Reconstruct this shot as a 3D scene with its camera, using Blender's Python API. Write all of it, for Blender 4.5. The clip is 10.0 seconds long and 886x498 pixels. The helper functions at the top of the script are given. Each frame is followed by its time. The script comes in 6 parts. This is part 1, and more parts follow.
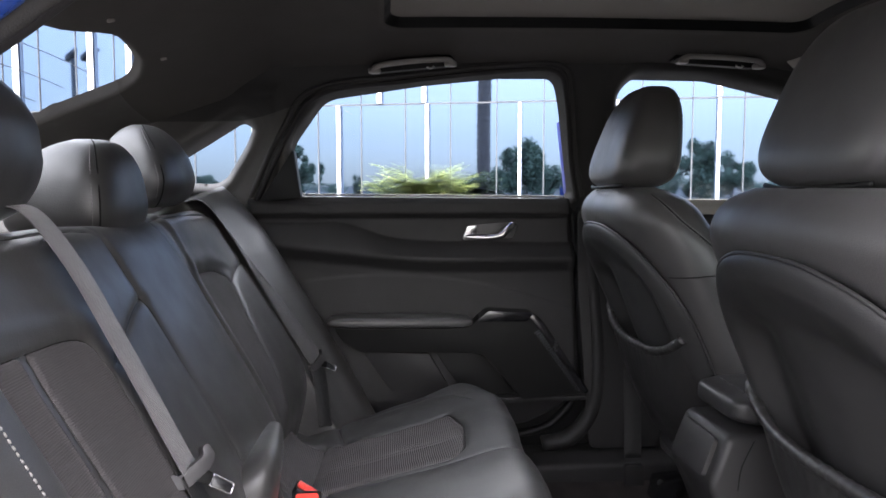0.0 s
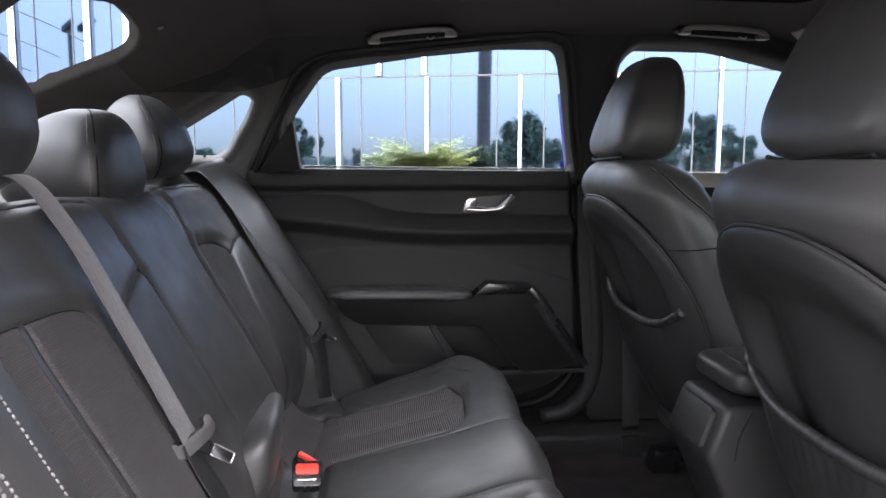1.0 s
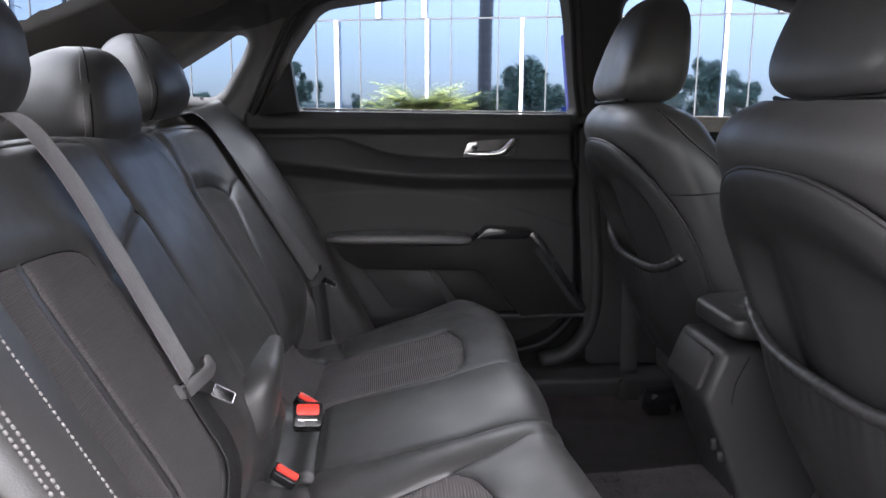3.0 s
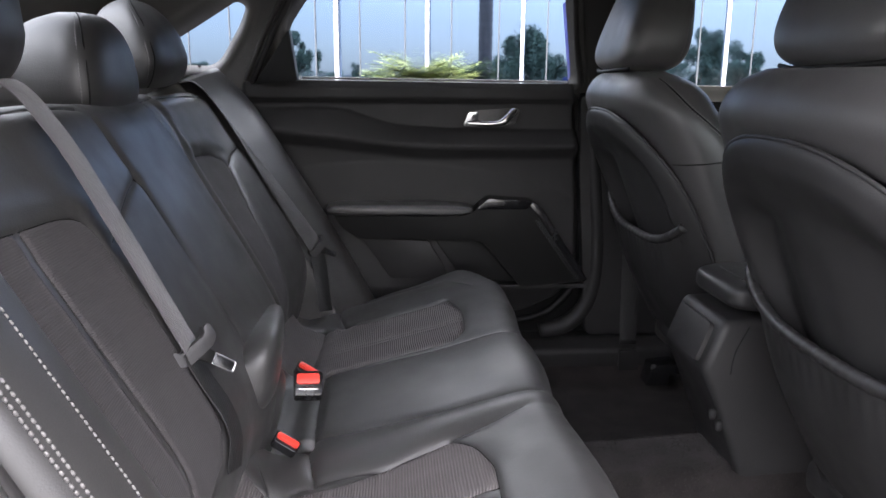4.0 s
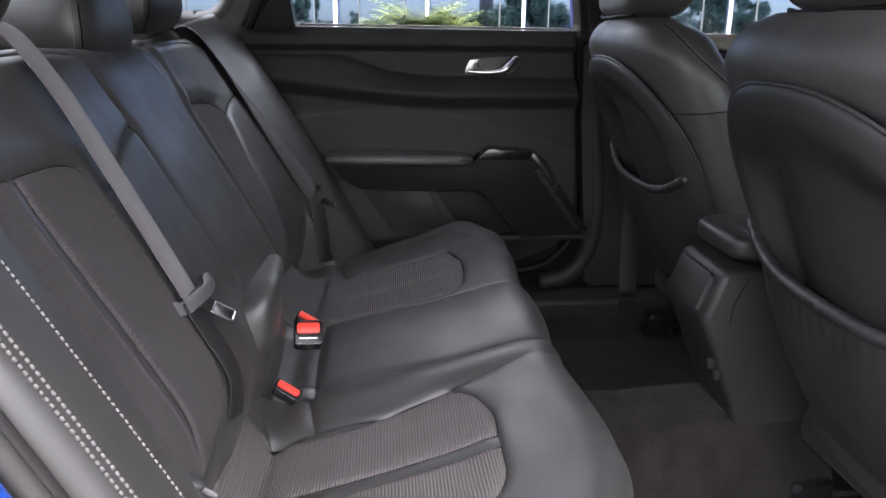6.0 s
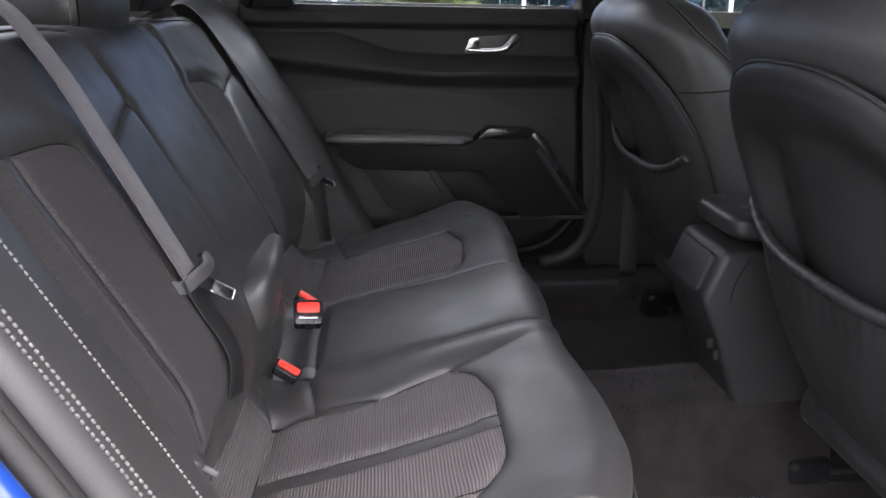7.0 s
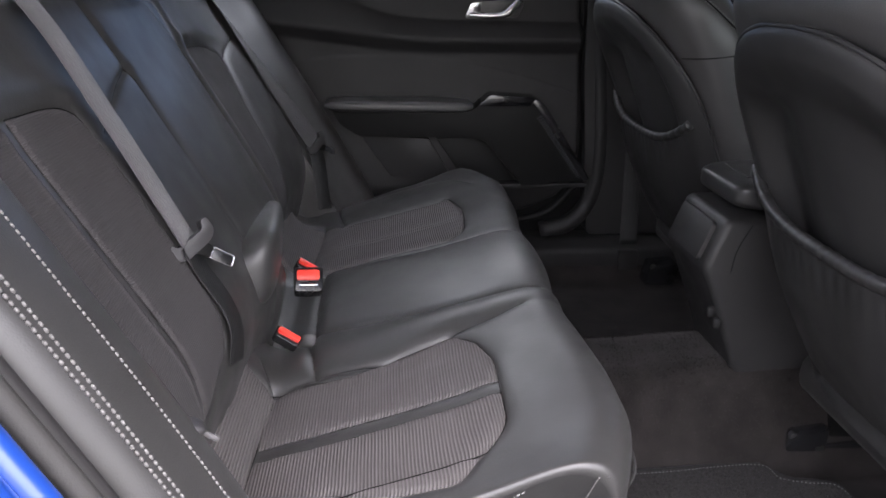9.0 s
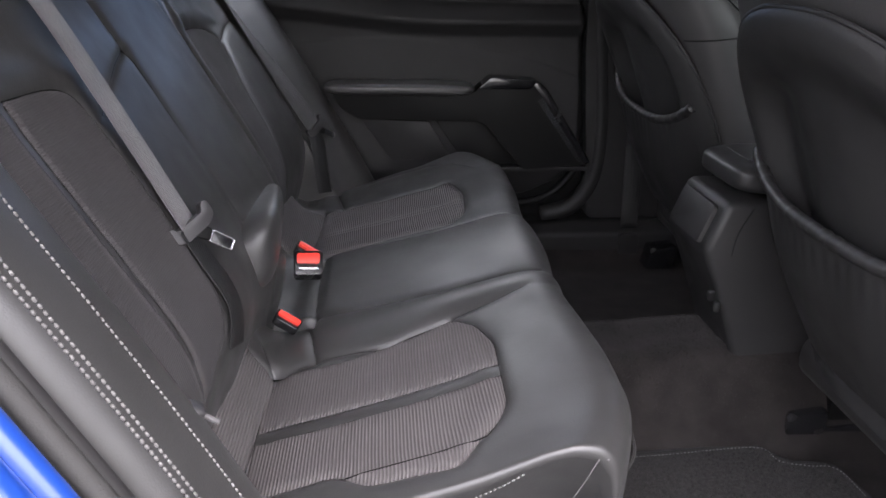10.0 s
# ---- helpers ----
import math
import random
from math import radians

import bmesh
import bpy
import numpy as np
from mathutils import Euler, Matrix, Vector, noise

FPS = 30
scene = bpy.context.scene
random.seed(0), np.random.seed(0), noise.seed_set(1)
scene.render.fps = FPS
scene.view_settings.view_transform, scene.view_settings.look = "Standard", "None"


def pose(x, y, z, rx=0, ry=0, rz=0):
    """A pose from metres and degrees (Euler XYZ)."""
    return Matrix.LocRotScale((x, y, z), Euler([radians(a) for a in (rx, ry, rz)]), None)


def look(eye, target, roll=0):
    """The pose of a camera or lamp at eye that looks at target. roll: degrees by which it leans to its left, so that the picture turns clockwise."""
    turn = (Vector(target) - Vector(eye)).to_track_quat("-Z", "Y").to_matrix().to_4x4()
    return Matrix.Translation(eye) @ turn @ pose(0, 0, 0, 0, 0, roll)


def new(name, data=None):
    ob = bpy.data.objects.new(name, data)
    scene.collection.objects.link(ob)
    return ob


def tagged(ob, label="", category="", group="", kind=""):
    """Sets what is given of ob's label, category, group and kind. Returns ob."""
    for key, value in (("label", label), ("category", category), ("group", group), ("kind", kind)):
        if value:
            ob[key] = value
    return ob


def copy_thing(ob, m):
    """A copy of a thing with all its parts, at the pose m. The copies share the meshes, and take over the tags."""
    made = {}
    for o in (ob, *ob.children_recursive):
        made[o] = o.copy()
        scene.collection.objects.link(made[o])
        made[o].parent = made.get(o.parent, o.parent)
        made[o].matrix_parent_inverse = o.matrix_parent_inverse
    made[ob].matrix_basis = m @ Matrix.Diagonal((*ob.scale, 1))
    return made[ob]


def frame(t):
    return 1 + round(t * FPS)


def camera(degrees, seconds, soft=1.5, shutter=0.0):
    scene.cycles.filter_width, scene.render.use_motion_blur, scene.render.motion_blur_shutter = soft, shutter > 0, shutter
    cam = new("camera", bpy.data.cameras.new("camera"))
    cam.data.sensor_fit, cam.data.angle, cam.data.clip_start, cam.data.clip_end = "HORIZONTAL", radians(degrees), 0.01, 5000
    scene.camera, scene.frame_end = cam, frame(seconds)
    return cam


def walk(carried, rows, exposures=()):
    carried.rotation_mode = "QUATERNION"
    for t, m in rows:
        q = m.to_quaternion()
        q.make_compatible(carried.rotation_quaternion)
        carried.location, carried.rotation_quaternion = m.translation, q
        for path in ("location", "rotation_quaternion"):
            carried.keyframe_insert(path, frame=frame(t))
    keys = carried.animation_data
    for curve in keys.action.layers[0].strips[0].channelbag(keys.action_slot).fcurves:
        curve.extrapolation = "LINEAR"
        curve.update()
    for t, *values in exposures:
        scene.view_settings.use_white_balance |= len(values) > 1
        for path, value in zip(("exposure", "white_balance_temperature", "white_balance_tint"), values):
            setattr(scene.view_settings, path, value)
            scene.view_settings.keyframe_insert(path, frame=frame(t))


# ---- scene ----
cam = camera(60.22, 10.0, soft=1.7)
PATH = [
    (0.0, 0.0, 0.0, 1.0, -4.70, 0.0, -4.50), (0.5, 0.0, 0.0017, 0.9985, -5.69, -0.07, -4.51),
    (1.0, 0.0001, 0.0034, 0.9969, -6.67, -0.14, -4.51), (1.5, 0.0001, 0.0051, 0.9953, -7.67, -0.19, -4.50),
    (2.0, 0.0002, 0.0068, 0.9938, -8.65, -0.23, -4.49), (2.5, 0.0002, 0.0084, 0.9923, -9.60, -0.29, -4.49),
    (4.0, 0.0003, 0.0139, 0.9873, -12.80, -0.45, -4.47), (4.5, 0.0004, 0.0154, 0.9859, -13.71, -0.50, -4.46),
    (5.0, 0.0004, 0.0170, 0.9844, -14.65, -0.53, -4.46), (5.5, 0.0004, 0.0185, 0.9830, -15.54, -0.56, -4.45),
    (7.0, 0.0005, 0.0225, 0.9794, -17.83, -0.63, -4.44), (7.5, 0.0006, 0.0235, 0.9785, -18.46, -0.65, -4.43),
    (8.0, 0.0006, 0.0245, 0.9776, -19.04, -0.67, -4.43), (8.5, 0.0006, 0.0255, 0.9767, -19.60, -0.70, -4.41),
    (9.0, 0.0006, 0.0264, 0.9758, -20.15, -0.73, -4.39), (9.5, 0.0006, 0.0273, 0.9750, -20.72, -0.74, -4.37),
    (10.0, 0.0007, 0.0285, 0.9739, -21.34, -0.76, -4.36),
]
walk(cam, [(t, pose(x, y, z, 90 + p, r, w)) for t, x, y, z, p, r, w in PATH], exposures=[(0.0, 3.40, 7150, 17), (5.0, 3.28, 7050, 17), (7.0, 3.20, 7050, 17.5), (10.0, 3.16, 7050, 18)])

# ---- world and sun ----
SUN_ELEV, SUN_AZ = 62.0, -70.0      # degrees; azimuth counted from +x towards +y
world = bpy.data.worlds.new("sky")
scene.world = world
world.use_nodes = True
wt = world.node_tree
sky = wt.nodes.new("ShaderNodeTexSky")
sky.sky_type = "NISHITA"
sky.sun_disc = False
sky.sun_elevation = radians(SUN_ELEV)
sky.sun_rotation = radians(90 - SUN_AZ)
sky.air_density, sky.dust_density, sky.ozone_density = 1.0, 0.35, 2.0
# thin bright cloud over the whole sky: paler than clear air, and brighter overhead than at the horizon
wtc = wt.nodes.new("ShaderNodeTexCoord")
cloud = wt.nodes.new("ShaderNodeTexNoise")
cloud.inputs["Scale"].default_value, cloud.inputs["Detail"].default_value = 3.0, 7
wt.links.new(wtc.outputs["Generated"], cloud.inputs["Vector"])
sat = wt.nodes.new("ShaderNodeMapRange")
sat.inputs["From Min"].default_value, sat.inputs["From Max"].default_value = 0.35, 0.65
sat.inputs["To Min"].default_value, sat.inputs["To Max"].default_value = 0.42, 0.22
wt.links.new(cloud.outputs["Fac"], sat.inputs["Value"])
split = wt.nodes.new("ShaderNodeSeparateXYZ")
wt.links.new(wtc.outputs["Generated"], split.inputs[0])
rise = wt.nodes.new("ShaderNodeMapRange")
rise.inputs["From Min"].default_value, rise.inputs["From Max"].default_value = 0.0, 1.0
rise.inputs["To Min"].default_value, rise.inputs["To Max"].default_value = 0.42, 3.2
wt.links.new(split.outputs["Z"], rise.inputs["Value"])
veil = wt.nodes.new("ShaderNodeHueSaturation")
wt.links.new(sky.outputs[0], veil.inputs["Color"])
wt.links.new(sat.outputs["Result"], veil.inputs["Saturation"])
wt.links.new(rise.outputs["Result"], veil.inputs["Value"])
wt.links.new(veil.outputs[0], wt.nodes["Background"].inputs[0])
wt.nodes["Background"].inputs[1].default_value = 0.15
sun = new("sun", bpy.data.lights.new("sun", "SUN"))
sun.data.energy, sun.data.angle, sun.data.color = 0.20, radians(35.0), (1.0, 0.97, 0.93)
away = Vector((math.cos(radians(SUN_ELEV)) * math.cos(radians(SUN_AZ)), math.cos(radians(SUN_ELEV)) * math.sin(radians(SUN_AZ)), math.sin(radians(SUN_ELEV))))
sun.matrix_basis = look(away * 30, (0, 0, 0))


# ---- materials ----
def material(name, base, rough=0.5, metal=0.0, spread=0.12, spread_scale=6.0, grain=0.0, grain_scale=400.0, grain_kind="noise",
             coat=0.0, sheen=0.0, rough_spread=0.08, ribs=None, spec=0.5):
    """A Principled surface with mottled colour, uneven roughness and a fine relief; ribs: (axis vector, period, depth, contrast)."""
    m = bpy.data.materials.new(name)
    m.use_nodes = True
    nt = m.node_tree
    b = nt.nodes["Principled BSDF"]
    b.inputs["Metallic"].default_value = metal
    b.inputs["Coat Weight"].default_value = coat
    b.inputs["Coat Roughness"].default_value = 0.06
    b.inputs["Sheen Weight"].default_value = sheen
    b.inputs["Specular IOR Level"].default_value = spec
    tc = nt.nodes.new("ShaderNodeTexCoord")
    n1 = nt.nodes.new("ShaderNodeTexNoise")
    n1.inputs["Scale"].default_value, n1.inputs["Detail"].default_value = spread_scale, 6
    nt.links.new(tc.outputs["Object"], n1.inputs["Vector"])
    mix = nt.nodes.new("ShaderNodeMix")
    mix.data_type = "RGBA"
    lo, hi = [max(0, c * (1 - spread)) for c in base], [min(1, c * (1 + spread)) for c in base]
    mix.inputs[6].default_value, mix.inputs[7].default_value = (*lo, 1), (*hi, 1)
    nt.links.new(n1.outputs["Fac"], mix.inputs[0])
    nt.links.new(mix.outputs[2], b.inputs["Base Color"])
    mr = nt.nodes.new("ShaderNodeMapRange")
    mr.inputs["To Min"].default_value, mr.inputs["To Max"].default_value = max(0.02, rough - rough_spread), min(1, rough + rough_spread)
    mr.inputs["From Min"].default_value, mr.inputs["From Max"].default_value = 0.3, 0.7
    n2 = nt.nodes.new("ShaderNodeTexNoise")
    n2.inputs["Scale"].default_value, n2.inputs["Detail"].default_value = spread_scale * 2.7, 4
    nt.links.new(tc.outputs["Object"], n2.inputs["Vector"])
    nt.links.new(n2.outputs["Fac"], mr.inputs["Value"])
    nt.links.new(mr.outputs["Result"], b.inputs["Roughness"])
    last = None
    if grain:
        if grain_kind == "voronoi":
            g = nt.nodes.new("ShaderNodeTexVoronoi")
            g.feature = "SMOOTH_F1"
            out = g.outputs["Distance"]
        else:
            g = nt.nodes.new("ShaderNodeTexNoise")
            g.inputs["Detail"].default_value = 3
            out = g.outputs["Fac"]
        g.inputs["Scale"].default_value = grain_scale
        nt.links.new(tc.outputs["Object"], g.inputs["Vector"])
        bump = nt.nodes.new("ShaderNodeBump")
        bump.inputs["Strength"].default_value, bump.inputs["Distance"].default_value = grain, 0.001
        nt.links.new(out, bump.inputs["Height"])
        last = bump
    if ribs:
        axis, period, depth, contrast = ribs
        dot = nt.nodes.new("ShaderNodeVectorMath")
        dot.operation = "DOT_PRODUCT"
        dot.inputs[1].default_value = Vector(axis).normalized() * (2 * math.pi / period)
        nt.links.new(tc.outputs["Object"], dot.inputs[0])
        sine = nt.nodes.new("ShaderNodeMath")
        sine.operation = "SINE"
        nt.links.new(dot.outputs["Value"], sine.inputs[0])
        rb = nt.nodes.new("ShaderNodeBump")
        rb.inputs["Strength"].default_value, rb.inputs["Distance"].default_value = 1.0, depth
        nt.links.new(sine.outputs[0], rb.inputs["Height"])
        if last:
            nt.links.new(last.outputs[0], rb.inputs["Normal"])
        last = rb
        half = nt.nodes.new("ShaderNodeMapRange")
        half.inputs["From Min"].default_value = -1
        half.inputs["To Min"].default_value, half.inputs["To Max"].default_value = 1 - contrast, 1 + 0.6 * contrast
        nt.links.new(sine.outputs[0], half.inputs["Value"])
        mul = nt.nodes.new("ShaderNodeVectorMath")
        mul.operation = "SCALE"
        nt.links.new(mix.outputs[2], mul.inputs[0])
        nt.links.new(half.outputs["Result"], mul.inputs["Scale"])
        nt.links.new(mul.outputs[0], b.inputs["Base Color"])
    if last:
        nt.links.new(last.outputs[0], b.inputs["Normal"])
    return m


LEATHER = material("black_leather", (0.025, 0.0242, 0.0238), 0.43, spec=0.58, sheen=0.02, grain=0.16, grain_scale=650, grain_kind="voronoi", spread=0.15)
# front seats: the bench leather, its base raised for the light on them
SEAT_LEATHER_LIT = material("black_seat_leather_lit", (0.046, 0.0443, 0.0438), 0.43, spec=0.5, sheen=0.02, grain=0.14, grain_scale=700, grain_kind="voronoi", spread=0.15)
SEAT_PANEL = material("soft_seat_back_panel", (0.025, 0.0244, 0.0244), 0.5, spec=0.3, grain=0.3, grain_scale=700, spread=0.12)
DOOR_TRIM = material("soft_door_trim", (0.020, 0.0195, 0.020), 0.52, spec=0.22, grain=0.35, grain_scale=600, spread=0.12)
LEATHER_SOFT = material("black_soft_leather", (0.022, 0.0213, 0.0213), 0.42, grain=0.16, grain_scale=650, grain_kind="voronoi", spread=0.15)
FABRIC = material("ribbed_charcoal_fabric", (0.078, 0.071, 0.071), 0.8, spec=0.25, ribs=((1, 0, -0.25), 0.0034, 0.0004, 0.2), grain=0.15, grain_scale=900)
# the cushion's fabric again, with the backrest's shade taken into a darker base
FABRIC_BACK_SHADED = material("ribbed_charcoal_back_fabric_shaded", (0.034, 0.0315, 0.0322), 0.75, spec=0.3, sheen=0.02, ribs=((-0.4641, 0, 0.8858), 0.0024, 0.00012, 0.08), grain=0.12, grain_scale=900)
PLASTIC = material("black_grained_plastic", (0.014, 0.0137, 0.014), 0.5, spec=0.22, grain=0.4, grain_scale=700, spread=0.1)
PLASTIC_SOFT = material("soft_black_trim", (0.019, 0.0186, 0.019), 0.6, spec=0.14, grain=0.4, grain_scale=600, spread=0.12)
CONSOLE = material("console_plastic", (0.020, 0.0192, 0.0195), 0.45, spec=0.35, grain=0.4, grain_scale=700, spread=0.1)
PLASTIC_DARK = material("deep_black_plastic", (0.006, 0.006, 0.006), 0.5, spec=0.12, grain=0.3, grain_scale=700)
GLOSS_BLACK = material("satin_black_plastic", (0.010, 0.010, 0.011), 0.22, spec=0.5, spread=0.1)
RUBBER = material("black_rubber_seal", (0.018, 0.017, 0.017), 0.6, spec=0.25, grain=0.3, grain_scale=300)
HEADLINER = material("dark_woven_headliner", (0.080, 0.075, 0.070), 0.9, spec=0.06, grain=0.5, grain_scale=900)
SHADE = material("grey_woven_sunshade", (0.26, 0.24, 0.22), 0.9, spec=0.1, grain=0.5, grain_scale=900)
CARPET = material("charcoal_carpet", (0.021, 0.0183, 0.0178), 0.95, spec=0.05, sheen=0.05, grain=1.0, grain_scale=1100, spread=0.95, spread_scale=16)
MAT_PILE = material("charcoal_floor_mat_pile", (0.027, 0.025, 0.025), 0.95, spec=0.05, sheen=0.05, grain=1.0, grain_scale=700, spread=0.8, spread_scale=170)
LATCH = material("grey_black_latch_plastic", (0.026, 0.025, 0.026), 0.45, grain=0.3, grain_scale=700)
WEB = material("grey_belt_webbing", (0.066, 0.062, 0.064), 0.6, sheen=0.2, ribs=((0.2, 1, 0.1), 0.0030, 0.0002, 0.15), grain=0.3, grain_scale=900)
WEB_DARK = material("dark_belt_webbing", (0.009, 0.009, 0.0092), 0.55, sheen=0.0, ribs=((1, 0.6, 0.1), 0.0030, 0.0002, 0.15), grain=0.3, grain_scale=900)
CHROME = material("satin_chrome", (0.62, 0.62, 0.62), 0.22, metal=1.0, spread=0.05)
STEEL = material("polished_steel", (0.75, 0.75, 0.76), 0.12, metal=1.0, spread=0.05)
RED = material("red_release_button", (0.75, 0.05, 0.035), 0.35, spread=0.06)
THREAD = material("light_grey_thread", (0.105, 0.101, 0.099), 0.7, grain=0.3, grain_scale=800)
THREAD_DARK = material("grey_thread", (0.14, 0.14, 0.14), 0.7, grain=0.3, grain_scale=800)
BLUE = material("deep_blue_car_paint", (0.008, 0.042, 0.23), 0.3, coat=1.0, spread=0.06)
BLUE_EDGE = material("deep_blue_inner_paint", (0.008, 0.020, 0.20), 0.5, spec=0.3, spread=0.06)
LIGHT_GREY = material("light_grey_trim", (0.30, 0.295, 0.28), 0.5, grain=0.2, grain_scale=500)
GREY_TRIM = material("grey_pillar_trim", (0.032, 0.031, 0.030), 0.6, spec=0.2, grain=0.4, grain_scale=700)
# pillar trim made paler, for the light that falls on the rear pillar
PILLAR_REAR_LIT = material("lit_rear_pillar_trim", (0.075, 0.071, 0.068), 0.6, spec=0.25, grain=0.4, grain_scale=700)
HANDLE = material("grey_brown_handle_plastic", (0.20, 0.185, 0.17), 0.45, grain=0.2, grain_scale=500)
WHITE_FIN = material("white_painted_metal", (0.80, 0.81, 0.82), 0.4, spread=0.04)
FRAME_GREY = material("grey_aluminium_mullion", (0.09, 0.095, 0.105), 0.5)
ASPHALT = material("asphalt", (0.075, 0.072, 0.068), 0.9, grain=1.0, grain_scale=60, spread=0.25, spread_scale=3)
BARK = material("palm_bark", (0.20, 0.17, 0.15), 0.9, grain=1.0, grain_scale=30, spread=0.35, spread_scale=5)
LEAF = material("tree_leaf", (0.15, 0.22, 0.15), 0.6, spread=0.4, spread_scale=1.5)
FROND = material("yellow_green_frond", (0.24, 0.29, 0.08), 0.5, spread=0.35, spread_scale=3)


def glass(name, tint, rough=0.0):
    m = bpy.data.materials.new(name)
    m.use_nodes = True
    nt = m.node_tree
    nt.nodes.remove(nt.nodes["Principled BSDF"])
    tr = nt.nodes.new("ShaderNodeBsdfTransparent")
    tr.inputs[0].default_value = (*tint, 1)
    gl = nt.nodes.new("ShaderNodeBsdfGlossy")
    gl.inputs["Roughness"].default_value = rough
    lw = nt.nodes.new("ShaderNodeLayerWeight")
    lw.inputs["Blend"].default_value = 0.5
    pw = nt.nodes.new("ShaderNodeMath")
    pw.operation = "POWER"
    pw.inputs[1].default_value = 5.0
    nt.links.new(lw.outputs["Facing"], pw.inputs[0])
    fr = nt.nodes.new("ShaderNodeMapRange")
    fr.inputs["To Min"].default_value, fr.inputs["To Max"].default_value = 0.04, 0.9
    nt.links.new(pw.outputs[0], fr.inputs["Value"])
    mx = nt.nodes.new("ShaderNodeMixShader")
    nt.links.new(fr.outputs["Result"], mx.inputs[0])
    nt.links.new(tr.outputs[0], mx.inputs[1])
    nt.links.new(gl.outputs[0], mx.inputs[2])
    nt.links.new(mx.outputs[0], nt.nodes["Material Output"].inputs[0])
    return m


CAR_GLASS = glass("car_glass", (0.86, 0.90, 0.90))
# unseen windscreen, tinted darker than real glass to hold back light from ahead
WINDSCREEN = glass("light_cutting_windscreen", (0.26, 0.28, 0.28))
SEAM_PALE = material("grey_sewn_seam", (0.06, 0.059, 0.058), 0.7, spec=0.2)
SEAM = material("dark_sewn_seam", (0.004, 0.004, 0.004), 0.8, spec=0.1)
# far belt: the grey webbing, darkened for the shade it lies in
WEB_FAR_SHADED = material("shaded_belt_webbing", (0.045, 0.0435, 0.044), 0.6, sheen=0.1, ribs=((0.2, 1, 0.1), 0.0030, 0.0002, 0.15), grain=0.3, grain_scale=900)
REAR_GLASS = glass("tinted_rear_glass", (0.84, 0.89, 0.90))
MIRROR_GLASS = material("coated_facade_glass", (0.094, 0.136, 0.212), 0.02, metal=1.0, spread=0.05, spread_scale=0.3, rough_spread=0.01)


# ---- mesh helpers ----
def mesh_ob(name, verts, faces, mat, parent=None, label="", smooth=True):
    off = Vector((0, 0, 0))
    p = parent
    while p is not None:
        off += p.location
        p = p.parent
    me = bpy.data.meshes.new(name)
    vs = np.asarray(verts, dtype=float) - np.array(off)
    me.from_pydata(vs.tolist(), [], [tuple(int(i) for i in f) for f in faces])
    me.materials.append(mat)
    if smooth:
        me.polygons.foreach_set("use_smooth", [True] * len(me.polygons))
    bm = bmesh.new()
    bm.from_mesh(me)
    bmesh.ops.recalc_face_normals(bm, faces=bm.faces)
    bm.to_mesh(me)
    bm.free()
    me.update()
    ob = new(name, me)
    ob.parent = parent
    if label:
        ob["label"] = label
    return ob


def thing(name, base, label, category, group="", kind=""):
    ob = new(name)
    ob.location = base
    return tagged(ob, label, category, group, kind)


def grid_faces(m, n, wrap=False):
    i, j = np.meshgrid(np.arange(m - 1), np.arange(n if wrap else n - 1), indexing="ij")
    k = (j + 1) % n
    return np.stack([i * n + j, (i + 1) * n + j, (i + 1) * n + k, i * n + k], -1).reshape(-1, 4)


def loft(name, rings, mat, parent, label="", caps=True, wrap=True):
    r = np.asarray(rings, dtype=float)
    m, n = r.shape[:2]
    faces = [tuple(f) for f in grid_faces(m, n, wrap)]
    if caps:
        faces += [tuple(range(n)), tuple(range((m - 1) * n, m * n))]
    return mesh_ob(name, r.reshape(-1, 3), faces, mat, parent, label)


def prism(name, poly, y0, y1, mat, parent, bevel=0.004, axis="y", label="", segments=2, matrix=None):
    """A flat outline, given as pairs, thickened from y0 to y1 along an axis, with rounded edges."""
    bm = bmesh.new()
    def at(a, b, c):
        return {"y": (a, c, b), "x": (c, a, b), "z": (a, b, c)}[axis]
    lower = [bm.verts.new(at(a, b, y0)) for a, b in poly]
    upper = [bm.verts.new(at(a, b, y1)) for a, b in poly]
    n = len(poly)
    bm.faces.new(lower)
    bm.faces.new(upper)
    for i in range(n):
        bm.faces.new((lower[i], lower[(i + 1) % n], upper[(i + 1) % n], upper[i]))
    bmesh.ops.recalc_face_normals(bm, faces=bm.faces)
    if bevel:
        bmesh.ops.bevel(bm, geom=bm.edges[:], offset=bevel, segments=segments, affect="EDGES", clamp_overlap=True, profile=0.5)
    if matrix is not None:
        bm.transform(matrix)
    bm.verts.index_update()
    verts = [v.co[:] for v in bm.verts]
    faces = [[v.index for v in f.verts] for f in bm.faces]
    bm.free()
    ob = mesh_ob(name, verts, faces, mat, parent, label, smooth=False)
    me = ob.data
    me.polygons.foreach_set("use_smooth", [True] * len(me.polygons))
    me.set_sharp_from_angle(angle=radians(40))
    return ob


def rounded(pts, r, k=5):
    """The outline with each corner rounded by about r."""
    out, n = [], len(pts)
    for i in range(n):
        a, b, c = (np.array(pts[(i + d) % n], dtype=float) for d in (-1, 0, 1))
        la, lc = np.linalg.norm(a - b), np.linalg.norm(c - b)
        d = min(r, 0.45 * la, 0.45 * lc)
        p, q = b + (a - b) / la * d, b + (c - b) / lc * d
        for t in np.linspace(0, 1, k):
            out.append(tuple((1 - t) ** 2 * p + 2 * t * (1 - t) * b + t * t * q))
    return out


